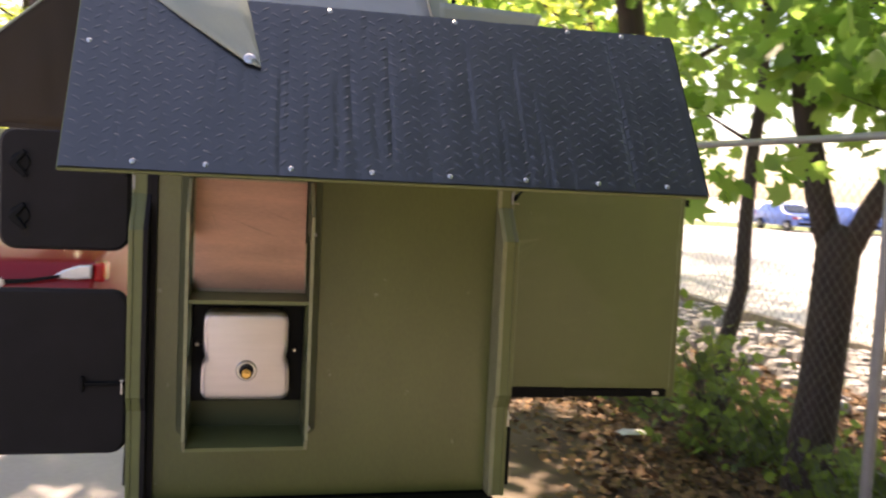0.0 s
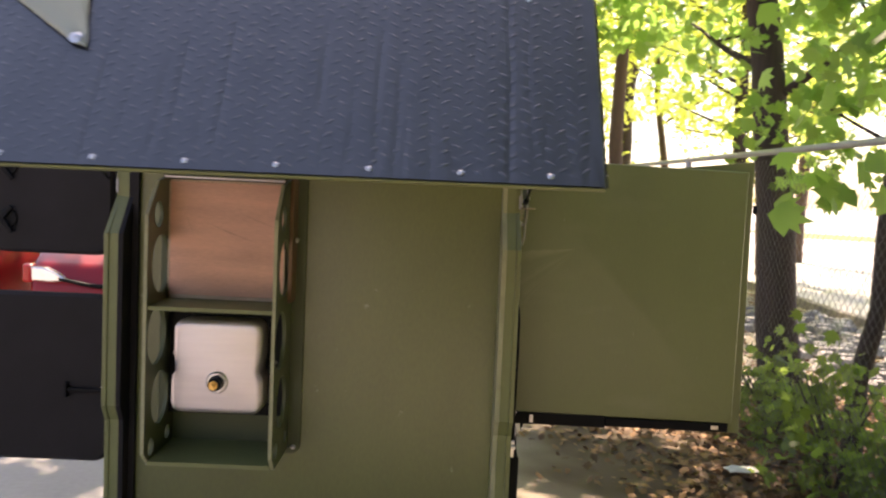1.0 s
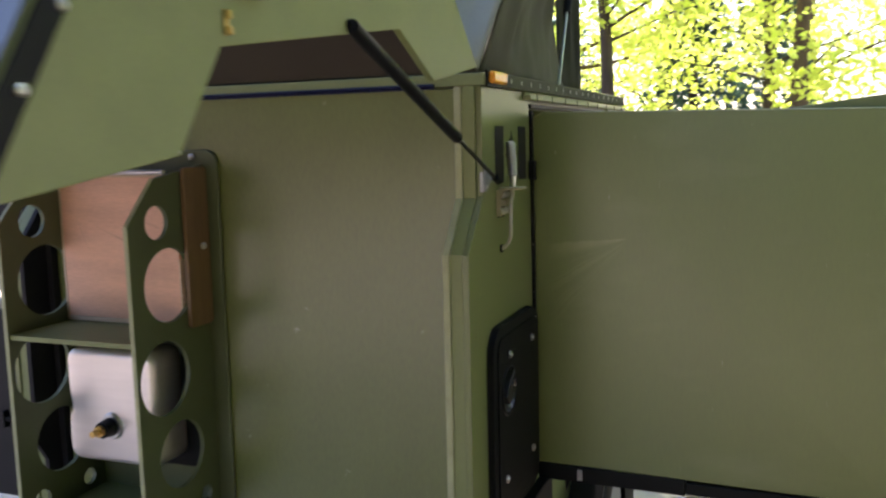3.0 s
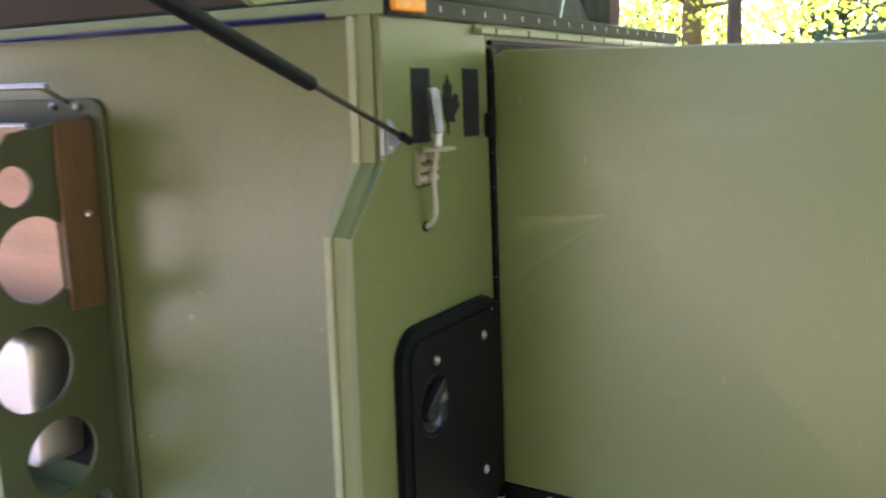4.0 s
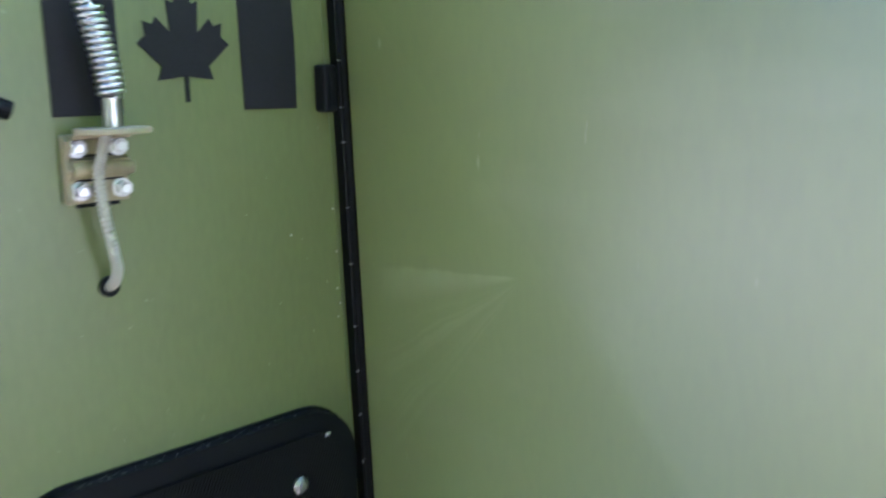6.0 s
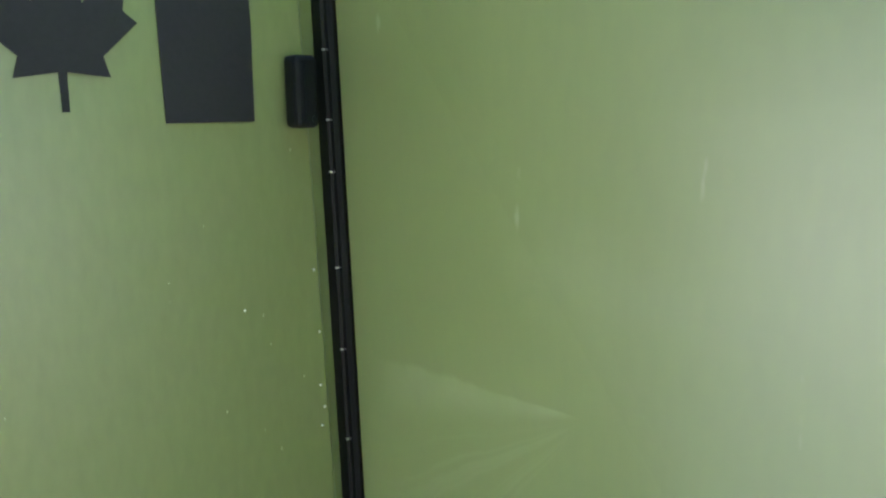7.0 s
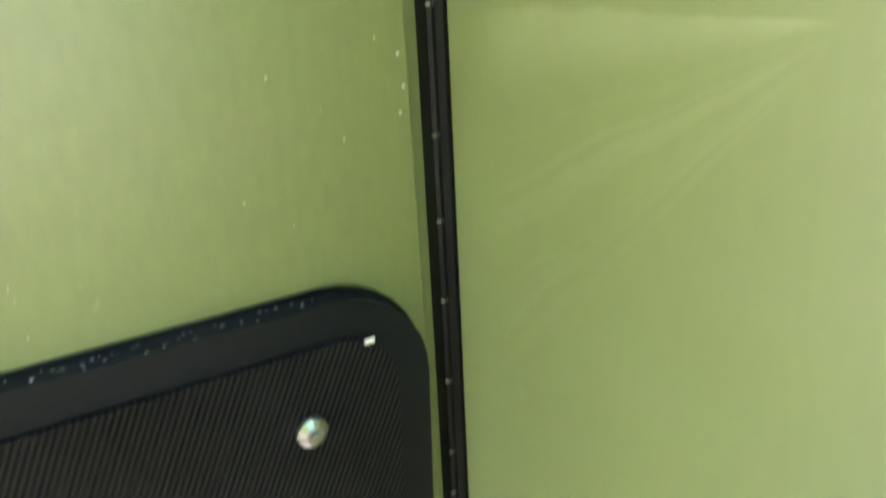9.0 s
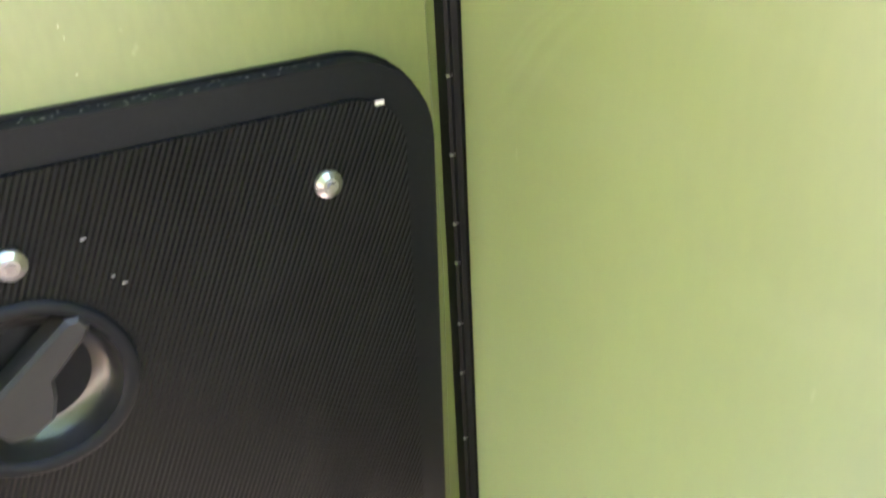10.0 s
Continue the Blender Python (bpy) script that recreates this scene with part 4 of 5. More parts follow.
br = part("bracket", bm, m_tan, ant, "tan clamp bracket")
part("flange", prism(bmesh.new(), [(HW + 0.0005, 1.684), (HW + 0.013, 1.684), (HW + 0.015, 1.69), (HW + 0.011, 1.705), (HW + 0.017, 1.716), (HW + 0.012, 1.727), (HW + 0.02, 1.745), (HW + 0.0005, 1.7505)], "y", 0.2135, 0.2185, 0.001), m_tan, br)
part("saddle", tube(bmesh.new(), [(HW + 0.017, 0.2185 + 0.0118 * k, 1.7195 - 0.0012 * abs(k - 2.5)) for k in range(6)], 0.0066, 10), m_tan, br, "rolled saddle bar")
# black strips stand in for the shade in the bracket's gaps
part("shadow_gap", boxes((HW + 0.0082, HW + 0.0094, 0.224, 0.27, 1.727, 1.731), (HW + 0.0082, HW + 0.0094, 0.224, 0.27, 1.7055, 1.7085)), m_black, br)
part("base_washer", boxes((HW + 0.0004, HW + 0.006, 0.225, 0.266, 1.680, 1.6838)), m_black, br)
for y in (0.2275, 0.2675):
    for z, long in ((1.7375, 0.0085), (1.6965, 0.0115)):
        bm = bmesh.new()
        rod(bm, (HW + 0.0085, y, z), (HW + 0.0105, y, z), 0.0095, n=16)
        rod(bm, (HW + 0.0105, y, z), (HW + 0.0085 + long, y, z), 0.0082, 0.0078, n=6)
        rod(bm, (HW + 0.0085 + long, y, z), (HW + 0.0105 + long, y, z), 0.0062, 0.0045, n=12)
        part("bolt", bm, m_zinc, ant, "bright hex bolt")
bm = bmesh.new()
rod(bm, (ax, 0.254, 1.7562), (ax, 0.2545, 1.784), 0.0085, n=16)
tube(bm, [(ax, 0.2548 - 0.016 * (q / 8) ** 1.6, 1.784 + 0.087 * q / 8) for q in range(9)], 0.0055, 10)
part("stud", bm, m_zinc, ant)
turns, per = 15, 12
hel = []
for k in range(turns * per + 1):
    t = k / (turns * per)
    ang = 2 * math.pi * k / per
    rr = 0.0112 if 0.02 < t < 0.98 else 0.008
    hel.append((ax + rr * math.cos(ang), 0.2548 - 0.016 * t ** 1.6 + rr * math.sin(ang), 1.784 + 0.087 * t))
part("spring", tube(bmesh.new(), hel, 0.0024, 6), m_zinc, ant, "bright coil spring")
ctrl = [Vector(p) for p in ((ax, 0.246, 1.75), (ax + 0.003, 0.2415, 1.738), (ax, 0.2365, 1.715), (ax - 0.002, 0.2385, 1.681), (ax - 0.004, 0.245, 1.642), (ax - 0.01, 0.250, 1.618), (ax - 0.022, 0.2505, 1.603), (HW + 0.001, 0.249, 1.598))]
path, rad = [], []
for i in range(len(ctrl) - 1):
    p0, p1, p2, p3 = ctrl[max(i - 1, 0)], ctrl[i], ctrl[i + 1], ctrl[min(i + 2, len(ctrl) - 1)]
    for k in range(32):
        t = k / 32
        path.append(0.5 * (2 * p1 + (p2 - p0) * t + (2 * p0 - 5 * p1 + 4 * p2 - p3) * t * t + (3 * p1 - p0 - 3 * p2 + p3) * t ** 3))
        rad.append((0.0053, 0.0058, 0.0053, 0.0034)[k % 4])
path.append(ctrl[-1]), rad.append(0.0045)
part("cable", tube(bmesh.new(), path, rad, 10), m_cable, ant, "ribbed pale cable")
bm = pierced(circle(0.249, 1.598, 0.0105, 20), [circle(0.249, 1.598, 0.0055, 14)], "x", HW + 0.0005, HW + 0.0045)
part("grommet", bm, m_rubber, ant)

# ---- canvas on top ----
tent = empty("roof_tent", (0, 0.8, 2.036), "grey-green canvas pop-up tent on the trailer roof", "tent")


def cloth(corners, nu, nv, sag, seed):
    """A cloth between four corners, with soft folds, given a little thickness."""
    a_, b_, c_, d_ = (Vector(p) for p in corners)
    nrm = (b_ - a_).cross(d_ - a_).normalized()
    bm = bmesh.new()
    vs = []
    for i in range(nu + 1):
        row = []
        for j in range(nv + 1):
            u, v = i / nu, j / nv
            p = a_.lerp(b_, u).lerp(d_.lerp(c_, u), v)
            rim = min(1, 6 * min(u, 1 - u)) * min(1, 6 * min(v, 1 - v))
            p += nrm * rim * (sag * noise.noise(Vector((u * 3 + seed, v * 2.2, seed))) + sag * 0.4 * noise.noise(Vector((u * 9, v * 4 + seed, 2))))
            row.append(bm.verts.new(p))
        vs.append(row)
    for i in range(nu):
        for j in range(nv):
            bm.faces.new((vs[i][j], vs[i + 1][j], vs[i + 1][j + 1], vs[i][j + 1])).smooth = True
    out = bmesh.ops.extrude_face_region(bm, geom=list(bm.faces))
    bmesh.ops.translate(bm, vec=-nrm * 0.003, verts=[g for g in out["geom"] if isinstance(g, bmesh.types.BMVert)])
    return bm


bx, tx = 0.60, 0.28
b0, b1, t0, t1, zb, zs, zt = 0.14, 1.52, 0.35, 1.3, 2.042, 2.32, 3.05


def ring_at(z):
    f = (z - zb) / (zt - zb)
    x, ya, yb = bx + (tx - bx) * f, b0 + (t0 - b0) * f, b1 + (t1 - b1) * f
    return [(-x, ya, z), (x, ya, z), (x, yb, z), (-x, yb, z)]


lo_, sk, hi_ = ring_at(zb), ring_at(zs), ring_at(zt)
for k in range(4):
    j = (k + 1) % 4
    part("skirt", cloth((lo_[k], lo_[j], sk[j], sk[k]), 22, 6, 0.02, 3 + k), m_canvasdk, tent, "dark olive canvas skirt")
    part("canvas_side", cloth((sk[k], sk[j], hi_[j], hi_[k]), 22, 16, 0.03, 11 + k), m_canvas, tent)
part("canvas_top", cloth((hi_[0], hi_[1], hi_[2], hi_[3]), 10, 10, 0.03, 30), m_canvas, tent)
for k in range(17):
    part("stitch", boxes((0.7335, 0.7345, 0.299 + 0.0945 * k, 0.303 + 0.0945 * k, 2.018, 2.030)), m_white, tent)
def front_y(z):
    return b0 + (t0 - b0) * (z - zb) / (zt - zb) - 0.022


part("window_mesh", cloth(((-0.40, front_y(2.34), 2.34), (0.40, front_y(2.34), 2.34), (0.25, front_y(2.9), 2.9), (-0.25, front_y(2.9), 2.9)), 14, 8, 0.008, 50), m_mesh, tent, "pale mesh window")
part("piping", tube(bmesh.new(), [(0.405, front_y(2.34) - 0.004, 2.34), (0.255, front_y(2.9) - 0.004, 2.9)], 0.004, 6), m_white, tent)
part("piping", tube(bmesh.new(), [(-0.405, front_y(2.34) - 0.004, 2.34), (-0.255, front_y(2.9) - 0.004, 2.9)], 0.004, 6), m_white, tent)
# the side panel flaring out over the roof edge, its front gusset, a hanging strip and a strut
part("side_panel", cloth(((0.695, 0.165, 2.043), (0.615, 1.36, 2.043), (0.53, 1.36, 2.62), (0.84, 0.27, 2.53)), 40, 22, 0.05, 61), m_canvasdk, tent, "dark olive canvas side hanging in folds")
part("gusset", cloth(((0.42, 0.13, 2.043), (0.692, 0.158, 2.05), (0.838, 0.262, 2.53), (0.40, 0.20, 2.53)), 18, 16, 0.02, 71), m_canvas, tent, "pale grey-green canvas corner")
part("hanging_strip", cloth(((0.575, 1.45, 2.043), (0.645, 1.53, 2.043), (0.63, 1.55, 2.95), (0.555, 1.45, 2.95)), 8, 20, 0.02, 81), m_canvasdk, tent, "dark canvas strip hanging at the rear")
foot, knee, crest = Vector((0.678, 1.03, 2.043)), Vector((0.685, 1.13, 2.30)), Vector((0.70, 1.32, 2.80))
st = part("tent_strut", rod(bmesh.new(), knee, crest, 0.013, n=14), m_black, tent, "black gas strut propping the tent")
part("piston_rod", rod(bmesh.new(), foot, knee, 0.005, n=12), m_zinc, st)
part("foot_plate", boxes((0.655, 0.70, 1.0, 1.06, 2.0415, 2.046)), m_black, st)
band = bmesh.new()
box(band, 0.7255, 0.733, 0.232, 1.995, 2.006, 2.041, r=0.003)
box(band, 0.60, 0.7255, 0.232, 1.995, 2.0365, 2.041)
part("hem", band, m_canvasdk, tent, "dark canvas hem stitched along the roof edge")
# loose triangle of canvas, bolted to the hatch
edge_l = [(-0.545, VLEN + 0.0), (-0.453, 0.388), (-0.365, 0.318), (-0.315, 0.281), (-0.288, 0.272)]
edge_r = [(-0.324, VLEN + 0.0), (-0.312, 0.41), (-0.302, 0.349), (-0.293, 0.31), (-0.2875, 0.2725)]
bm = bmesh.new()
rows = []
for (xa, va), (xb, vb) in zip(edge_l, edge_r):
    rows.append([bm.verts.new(on_hatch(xa + (xb - xa) * k / 6, va + (vb - va) * k / 6, 0.0095 + 0.004 * math.sin(k + 3 * va * 8))) for k in range(7)])
rows.insert(0, [bm.verts.new((x, -0.6, 2.31)) for x in [-0.6 + 0.05 * k for k in range(7)]])
for p_, q_ in zip(rows, rows[1:]):
    for k in range(6):
        bm.faces.new((p_[k], p_[k + 1], q_[k + 1], q_[k])).smooth = True
out = bmesh.ops.extrude_face_region(bm, geom=list(bm.faces))
bmesh.ops.translate(bm, vec=(0, -0.001, 0.002), verts=[g for g in out["geom"] if isinstance(g, bmesh.types.BMVert)])
bmesh.ops.recalc_face_normals(bm, faces=bm.faces)
part("flap", bm, m_canvas, tent, "loose triangle of canvas bolted to the hatch")
part("flap_bolt", pan_head(on_hatch(-0.313, 0.293, 0.0125), VN, 0.014, 0.005), m_zinc, tent)
awn = part("canvas_awning", cloth(((-0.70, -0.87, 1.925), (-0.915, -0.86, 1.918), (-0.94, -0.86, 2.125), (-0.70, -0.87, 2.33)), 14, 10, 0.012, 40), m_awning)
tagged(awn, "dark brown canvas awning flap hanging beside the hatch", "awning")
part("hem", boxes((-0.915, -0.70, -0.868, -0.858, 1.914, 1.926), r=0.002), m_awning, awn)
part("piping", tube(bmesh.new(), [(-0.915, -0.862, 1.918), (-0.93, -0.862, 2.02), (-0.94, -0.862, 2.125), (-0.70, -0.872, 2.33)], 0.004, 6), m_canvas, awn, "pale grey piping")


# ---- ground and distance ----
bm = bmesh.new()
bmesh.ops.create_grid(bm, x_segments=120, y_segments=120, size=14)
for v in bm.verts:
    f = max(0, min(1, (v.co.x - 1.3) / 1.0))
    v.co.z = f * (0.03 * noise.noise(Vector((v.co.x * 0.9, v.co.y * 0.9, 0))) + 0.012 * noise.noise(Vector((v.co.x * 4, v.co.y * 4, 3)))) - 0.005 * f
    if max(abs(v.co.x), abs(v.co.y)) > 13.9:
        v.co.z = 0
        v.co.x, v.co.y = v.co.x * 60, v.co.y * 60
part("ground", bm, m_ground)
tagged(bpy.data.objects["ground"], "pale packed earth turning to brown soil under the trees", "ground", kind="structure")
bm = bmesh.new()
prism(bm, [(7.2, -30), (400, -30), (400, 400), (14, 400), (8.5, 120), (7.4, 20), (7.0, 7)], "z", -0.05, 0.06)
tagged(part("road", bm, m_road), "pale concrete road in full sun", "road", kind="structure")
bm = bmesh.new()
prism(bm, [(19.0, 44.0), (46.0, 34.0), (90.0, 30.0), (90.0, 36.0), (47.0, 41.0), (20.0, 55.0)], "z", 0.03, 0.075)
tagged(part("verge", bm, m_grass), "sunlit grass verge across the road", "verge", kind="structure")
kerb = empty("kerb", (7.0, 7, 0), "weathered kerb stones along the road", "kerb", kind="structure")
for k in range(28):
    y = 1.0 + 0.82 * k
    x = 6.92 + max(0, (y - 8)) * 0.032
    bm = bmesh.new()
    box(bm, x - 0.08, x + 0.075, y, y + 0.8, -0.02, 0.13 + 0.01 * (k % 3), r=0.015)
    part("kerb_stone", bm, m_kerb, kerb)
bm = bmesh.new()
prism(bm, [(-16, -16), (-0.6, -16), (-0.6, -1.5), (0.95, -1.5), (0.95, 11.5), (-16, 11.5)], "z", -0.04, 0.004)
tagged(part("driveway", bm, m_drive), "pale concrete driveway", "driveway", kind="structure")


# leaves on the ground
def leaf_cloud(places, size, rng, flat=0.0, lobed=False):
    """Leaf blades at places, each turned at random; returns places and faces."""
    pts, faces = [], []
    if lobed:
        shape = [(0, -0.5, 0), (0.32, -0.28, 0.03), (0.5, -0.02, 0.0), (0.27, 0.06, 0.03), (0.36, 0.34, -0.02), (0.12, 0.24, 0.02), (0, 0.62, -0.06),
                 (-0.12, 0.24, 0.02), (-0.36, 0.34, -0.02), (-0.27, 0.06, 0.03), (-0.5, -0.02, 0.0), (-0.32, -0.28, 0.03)]
        fc = [(0, 1, 3, 9, 11), (1, 2, 3), (3, 4, 5), (3, 5, 7, 9), (5, 6, 7), (7, 8, 9), (9, 10, 11)]
    else:
        shape = [(0, -0.5, 0), (0.3, -0.05, 0.06), (0, 0.5, -0.05), (-0.3, -0.05, 0.06)]
        fc = [(0, 1, 2), (0, 2, 3)]
    for p in places:
        s = size * rng.uniform(0.6, 1.3)
        if flat:
            eu = Euler((rng.gauss(0, flat), rng.gauss(0, flat), rng.uniform(0, 6.28)))
        else:
            eu = Euler((rng.uniform(-1.3, 1.3), rng.uniform(-1.3, 1.3), rng.uniform(0, 6.28)))
        m = eu.to_matrix()
        k = len(pts)
        for q in shape:
            w = m @ Vector((q[0] * s, q[1] * s, q[2] * s))
            pts.append((p[0] + w.x, p[1] + w.y, p[2] + w.z))
        faces += [tuple(k + i for i in f) for f in fc]
    return pts, faces


rng = random.Random(7)
spots = []
while len(spots) < 30000:
    x, y = rng.uniform(1.0, 6.75), rng.uniform(-2.5, 15.0)
    d = (x - 1.4) + 0.7 * noise.noise(Vector((x * 1.3, y * 1.3, 9)))
    # few leaves past y 5.2, leaving the ground pale as if sunlit
    if rng.random() < max(0.02, min(1, d * 0.7)) * (1.0 if y < 5.2 else 0.12) * (1.0 if y > 0.5 else max(0.0, 0.9 + 0.19 * y + 0.5 * noise.noise(Vector((x, y, 4)))) ):
        spots.append((x, y, 0.012 + 0.03 * noise.noise(Vector((x * 0.9, y * 0.9, 0))) + rng.uniform(0, 0.02)))
p_, f_ = leaf_cloud(spots, 0.058, rng, 0.4, True)
tagged(loose("leaf_litter", p_, f_, m_litter), "dry brown fallen leaves on the ground", "leaves", kind="stuff")
bm = bmesh.new()
outline = [(0.115 * math.cos(t) * (1 + 0.22 * math.sin(3 * t + 1)), 0.06 * math.sin(t) * (1 + 0.2 * math.cos(2 * t))) for t in [2 * math.pi * k / 18 for k in range(18)]]
hub = bm.verts.new((2.5, 2.68, 0.075))
ring_in = [bm.verts.new((2.5 + 0.55 * u, 2.68 + 0.55 * v, 0.07 + 0.018 * noise.noise(Vector((u * 40, v * 40, 2))))) for u, v in outline]
ring_out = [bm.verts.new((2.5 + u, 2.68 + v, 0.052 + 0.02 * noise.noise(Vector((u * 30, v * 30, 7))))) for u, v in outline]
for k in range(18):
    j = (k + 1) % 18
    bm.faces.new((hub, ring_in[k], ring_in[j])), bm.faces.new((ring_in[k], ring_out[k], ring_out[j], ring_in[j]))
out = bmesh.ops.extrude_face_region(bm, geom=list(bm.faces))
bmesh.ops.translate(bm, vec=(0, 0, -0.004), verts=[g for g in out["geom"] if isinstance(g, bmesh.types.BMVert)])
bmesh.ops.recalc_face_normals(bm, faces=bm.faces)
tagged(part("paper_scrap", bm, m_white), "crumpled pale scrap lying on the leaf litter", "scrap")

# rubble past the fence
pts, faces = [], []
rng = random.Random(12)
for k in range(420):
    x, y, s = rng.uniform(4.7, 6.8), rng.uniform(3.0, 11.5), rng.uniform(0.05, 0.16)
    q = len(pts)
    for a_, b_, c_ in ((-1, -1, -1), (1, -1, -1), (1, 1, -1), (-1, 1, -1), (-0.7, -0.6, 0.7), (0.6, -0.7, 0.6), (0.7, 0.6, 0.8), (-0.6, 0.7, 0.6)):
        pts.append((x + a_ * s * rng.uniform(0.7, 1), y + b_ * s * rng.uniform(0.7, 1), 0.03 + s * 0.4 * (c_ + 0.6)))
    faces += [(q + 4, q + 5, q + 6, q + 7), (q, q + 1, q + 5, q + 4), (q + 1, q + 2, q + 6, q + 5), (q + 2, q + 3, q + 7, q + 6), (q + 3, q, q + 4, q + 7)]
tagged(loose("rubble", pts, faces, m_stone), "grey broken stones heaped beyond the fence", "stones", kind="stuff")

# ---- chain-link fence ----
fence = empty("fence", (2.9, 5, 0), "galvanised chain-link fence with a round top rail", "fence")
FX, FT = 2.75, 2.16
bm = bmesh.new()
rod(bm, (FX, -3.0, FT - 0.02), (FX, 18, FT + 0.10), 0.022, n=12)
part("top_rail", bm, m_galv, fence)
for y in (0.5, 5.25, 8.2, 10.75, 13.3, 15.85):
    bm = bmesh.new()
    rod(bm, (FX, y, -0.3), (FX, y, FT + 0.01), 0.03, n=12)
    rod(bm, (FX, y, FT + 0.01), (FX, y, FT + 0.06), 0.036, 0.012, n=12)
    part("post", bm, m_galv, fence)
pts, faces = [], []
step = 0.075


def wire_strip(p, q, r=0.0013):
    k = len(pts)
    for c in (p, q):
        pts.extend([(c[0] + r, c[1], c[2]), (c[0] - r, c[1] - r, c[2]), (c[0] - r, c[1] + r, c[2])])
    faces.extend([(k, k + 1, k + 4, k + 3), (k + 1, k + 2, k + 5, k + 4), (k + 2, k, k + 3, k + 5)])


y = -2.0
while y < 12:
    for s in (1, -1):
        y0, z0 = y, 0.04
        ya = y0 + s * (FT - 0.08)
        wire_strip((FX, y0, z0), (FX, ya, FT - 0.04))
    y += step
loose("wire_mesh", pts, faces, m_wire, fence, "diamond wire mesh", "stuff")


# ---- trees ----
def tree(name, at, height, r, mat_bark, leaf_mat, label, seed, leaves=2600, size=0.1, lean=(0, 0), low=0.35, spread=1.6, fork=None, limbs=9, lobed=False, group="", hang=()):
    rng = random.Random(seed)
    th = empty(name, at, label, "tree", group)
    bm = bmesh.new()
    x0, y0, z0 = at

    def stem(p, d, length, r0, n):
        ps, rs = [Vector(p)], [r0]
        d = Vector(d).normalized()
        for k in range(1, n + 1):
            d = (d + Vector((rng.gauss(0, 0.07), rng.gauss(0, 0.07), rng.gauss(0, 0.03)))).normalized()
            ps.append(ps[-1] + d * length / n)
            rs.append(r0 * (1 - 0.75 * k / n))
        rs[0] *= 1.0
        tube(bm, ps, rs, 10)
        return ps

    base = Vector((x0, y0, z0 - 0.25))
    tips = []
    if fork:
        ps = [base, base + Vector((0, 0, 0.4)), base + Vector((lean[0] * 0.5, lean[1] * 0.5, fork * 0.6)), base + Vector((lean[0], lean[1], fork + 0.25))]
        top = ps[-1]
        tube(bm, ps + [top + Vector((0.01, 0, 0.07)), top + Vector((0.02, -0.01, 0.13))], [r * 1.35, r * 1.1, r, r * 1.02, r * 0.85, r * 0.45], 14)
        main = stem(top - Vector((-0.02, 0, 0.22)), (-0.22, 0.1, 1), height - fork, r * 0.68, 9)
        second = stem(top - Vector((0.03, 0, 0.22)), (0.36, -0.22, 1), (height - fork) * 0.85, r * 0.62, 9)
        trunks = [main, second]
    else:
        main = [base, base + Vector((0, 0, 0.35))]
        n = 11
        rs = [r * 1.5, r * 1.12]
        for k in range(1, n + 1):
            f = k / n
            main.append(base + Vector((lean[0] * f + rng.gauss(0, 0.035) , lean[1] * f + rng.gauss(0, 0.035), 0.35 + (height - 0.35) * f)))
            rs.append(r * (1.05 - 0.8 * f))
        tube(bm, main, rs, 12)
        trunks = [main]
    for k in range(limbs):
        tr = trunks[k % len(trunks)]
        f = rng.uniform(low, 0.95)
        i = min(len(tr) - 2, int(f * (len(tr) - 1)))
        p = tr[i].lerp(tr[i + 1], rng.random())
        ang = rng.uniform(0, 6.28)
        d = (math.cos(ang), math.sin(ang), rng.uniform(0.15, 0.7))
        br = stem(p, d, rng.uniform(0.5, 1.0) * spread, r * 0.25, 5)
        tips += [(q, 0.28 * spread) for q in br[2:]]
        tw = stem(br[3], (d[1], -d[0], 0.3), 0.5 * spread, r * 0.09, 3)
        tips += [(q, 0.22 * spread) for q in tw[1:]]
    for tr in trunks:
        tips.append((tr[-1], 0.35 * spread))
    bmesh.ops.recalc_face_normals(bm, faces=bm.faces)
    part("trunk", bm, mat_bark, th)
    places = []
    per_tip = max(4, leaves // len(tips))
    for q, s in tips:
        for _ in range(3):
            c = q + Vector((rng.gauss(0, s), rng.gauss(0, s), rng.gauss(0, s * 0.6)))
            for _ in range(per_tip // 3):
                places.append((c.x + rng.gauss(0, s * 0.32), c.y + rng.gauss(0, s * 0.32), c.z + rng.gauss(0, s * 0.2)))
    for cx, cy, cz, sx, sy, sz, num in hang:      # boughs that hang out from the crown, and unseen clusters added for shade
        for _ in range(num):
            places.append((cx + rng.gauss(0, sx), cy + rng.gauss(0, sy), cz + rng.uniform(-sz, sz)))
    p_, f_ = leaf_cloud(places, size, rng, 0.0, lobed)
    loose("crown", p_, f_, leaf_mat, th)
    return th


# the last two hang clusters are unseen, added to shade litter and antenna plate
tree("maple_tree", (3.13, 1.5, 0), 6.5, 0.13, m_bark, m_leaf, "dark forked maple with broad green leaves by the fence", 3, 2600, 0.16, (0.1, 0.0), 0.2, 1.5, 1.55, 12, True, "", ((2.95, 1.3, 2.75, 0.32, 0.4, 0.35, 260), (2.5, 4.5, 4.6, 0.7, 0.9, 0.6, 1700), (0.95, 2.75, 4.95, 0.35, 0.4, 0.3, 650)))
tree("slender_tree", (3.35, 2.95, 0), 6.0, 0.07, m_bark, m_leaf, "slender dark young tree by the fence", 5, 1500, 0.12, (0.35, 0.1), 0.45, 1.1, None, 8, True)
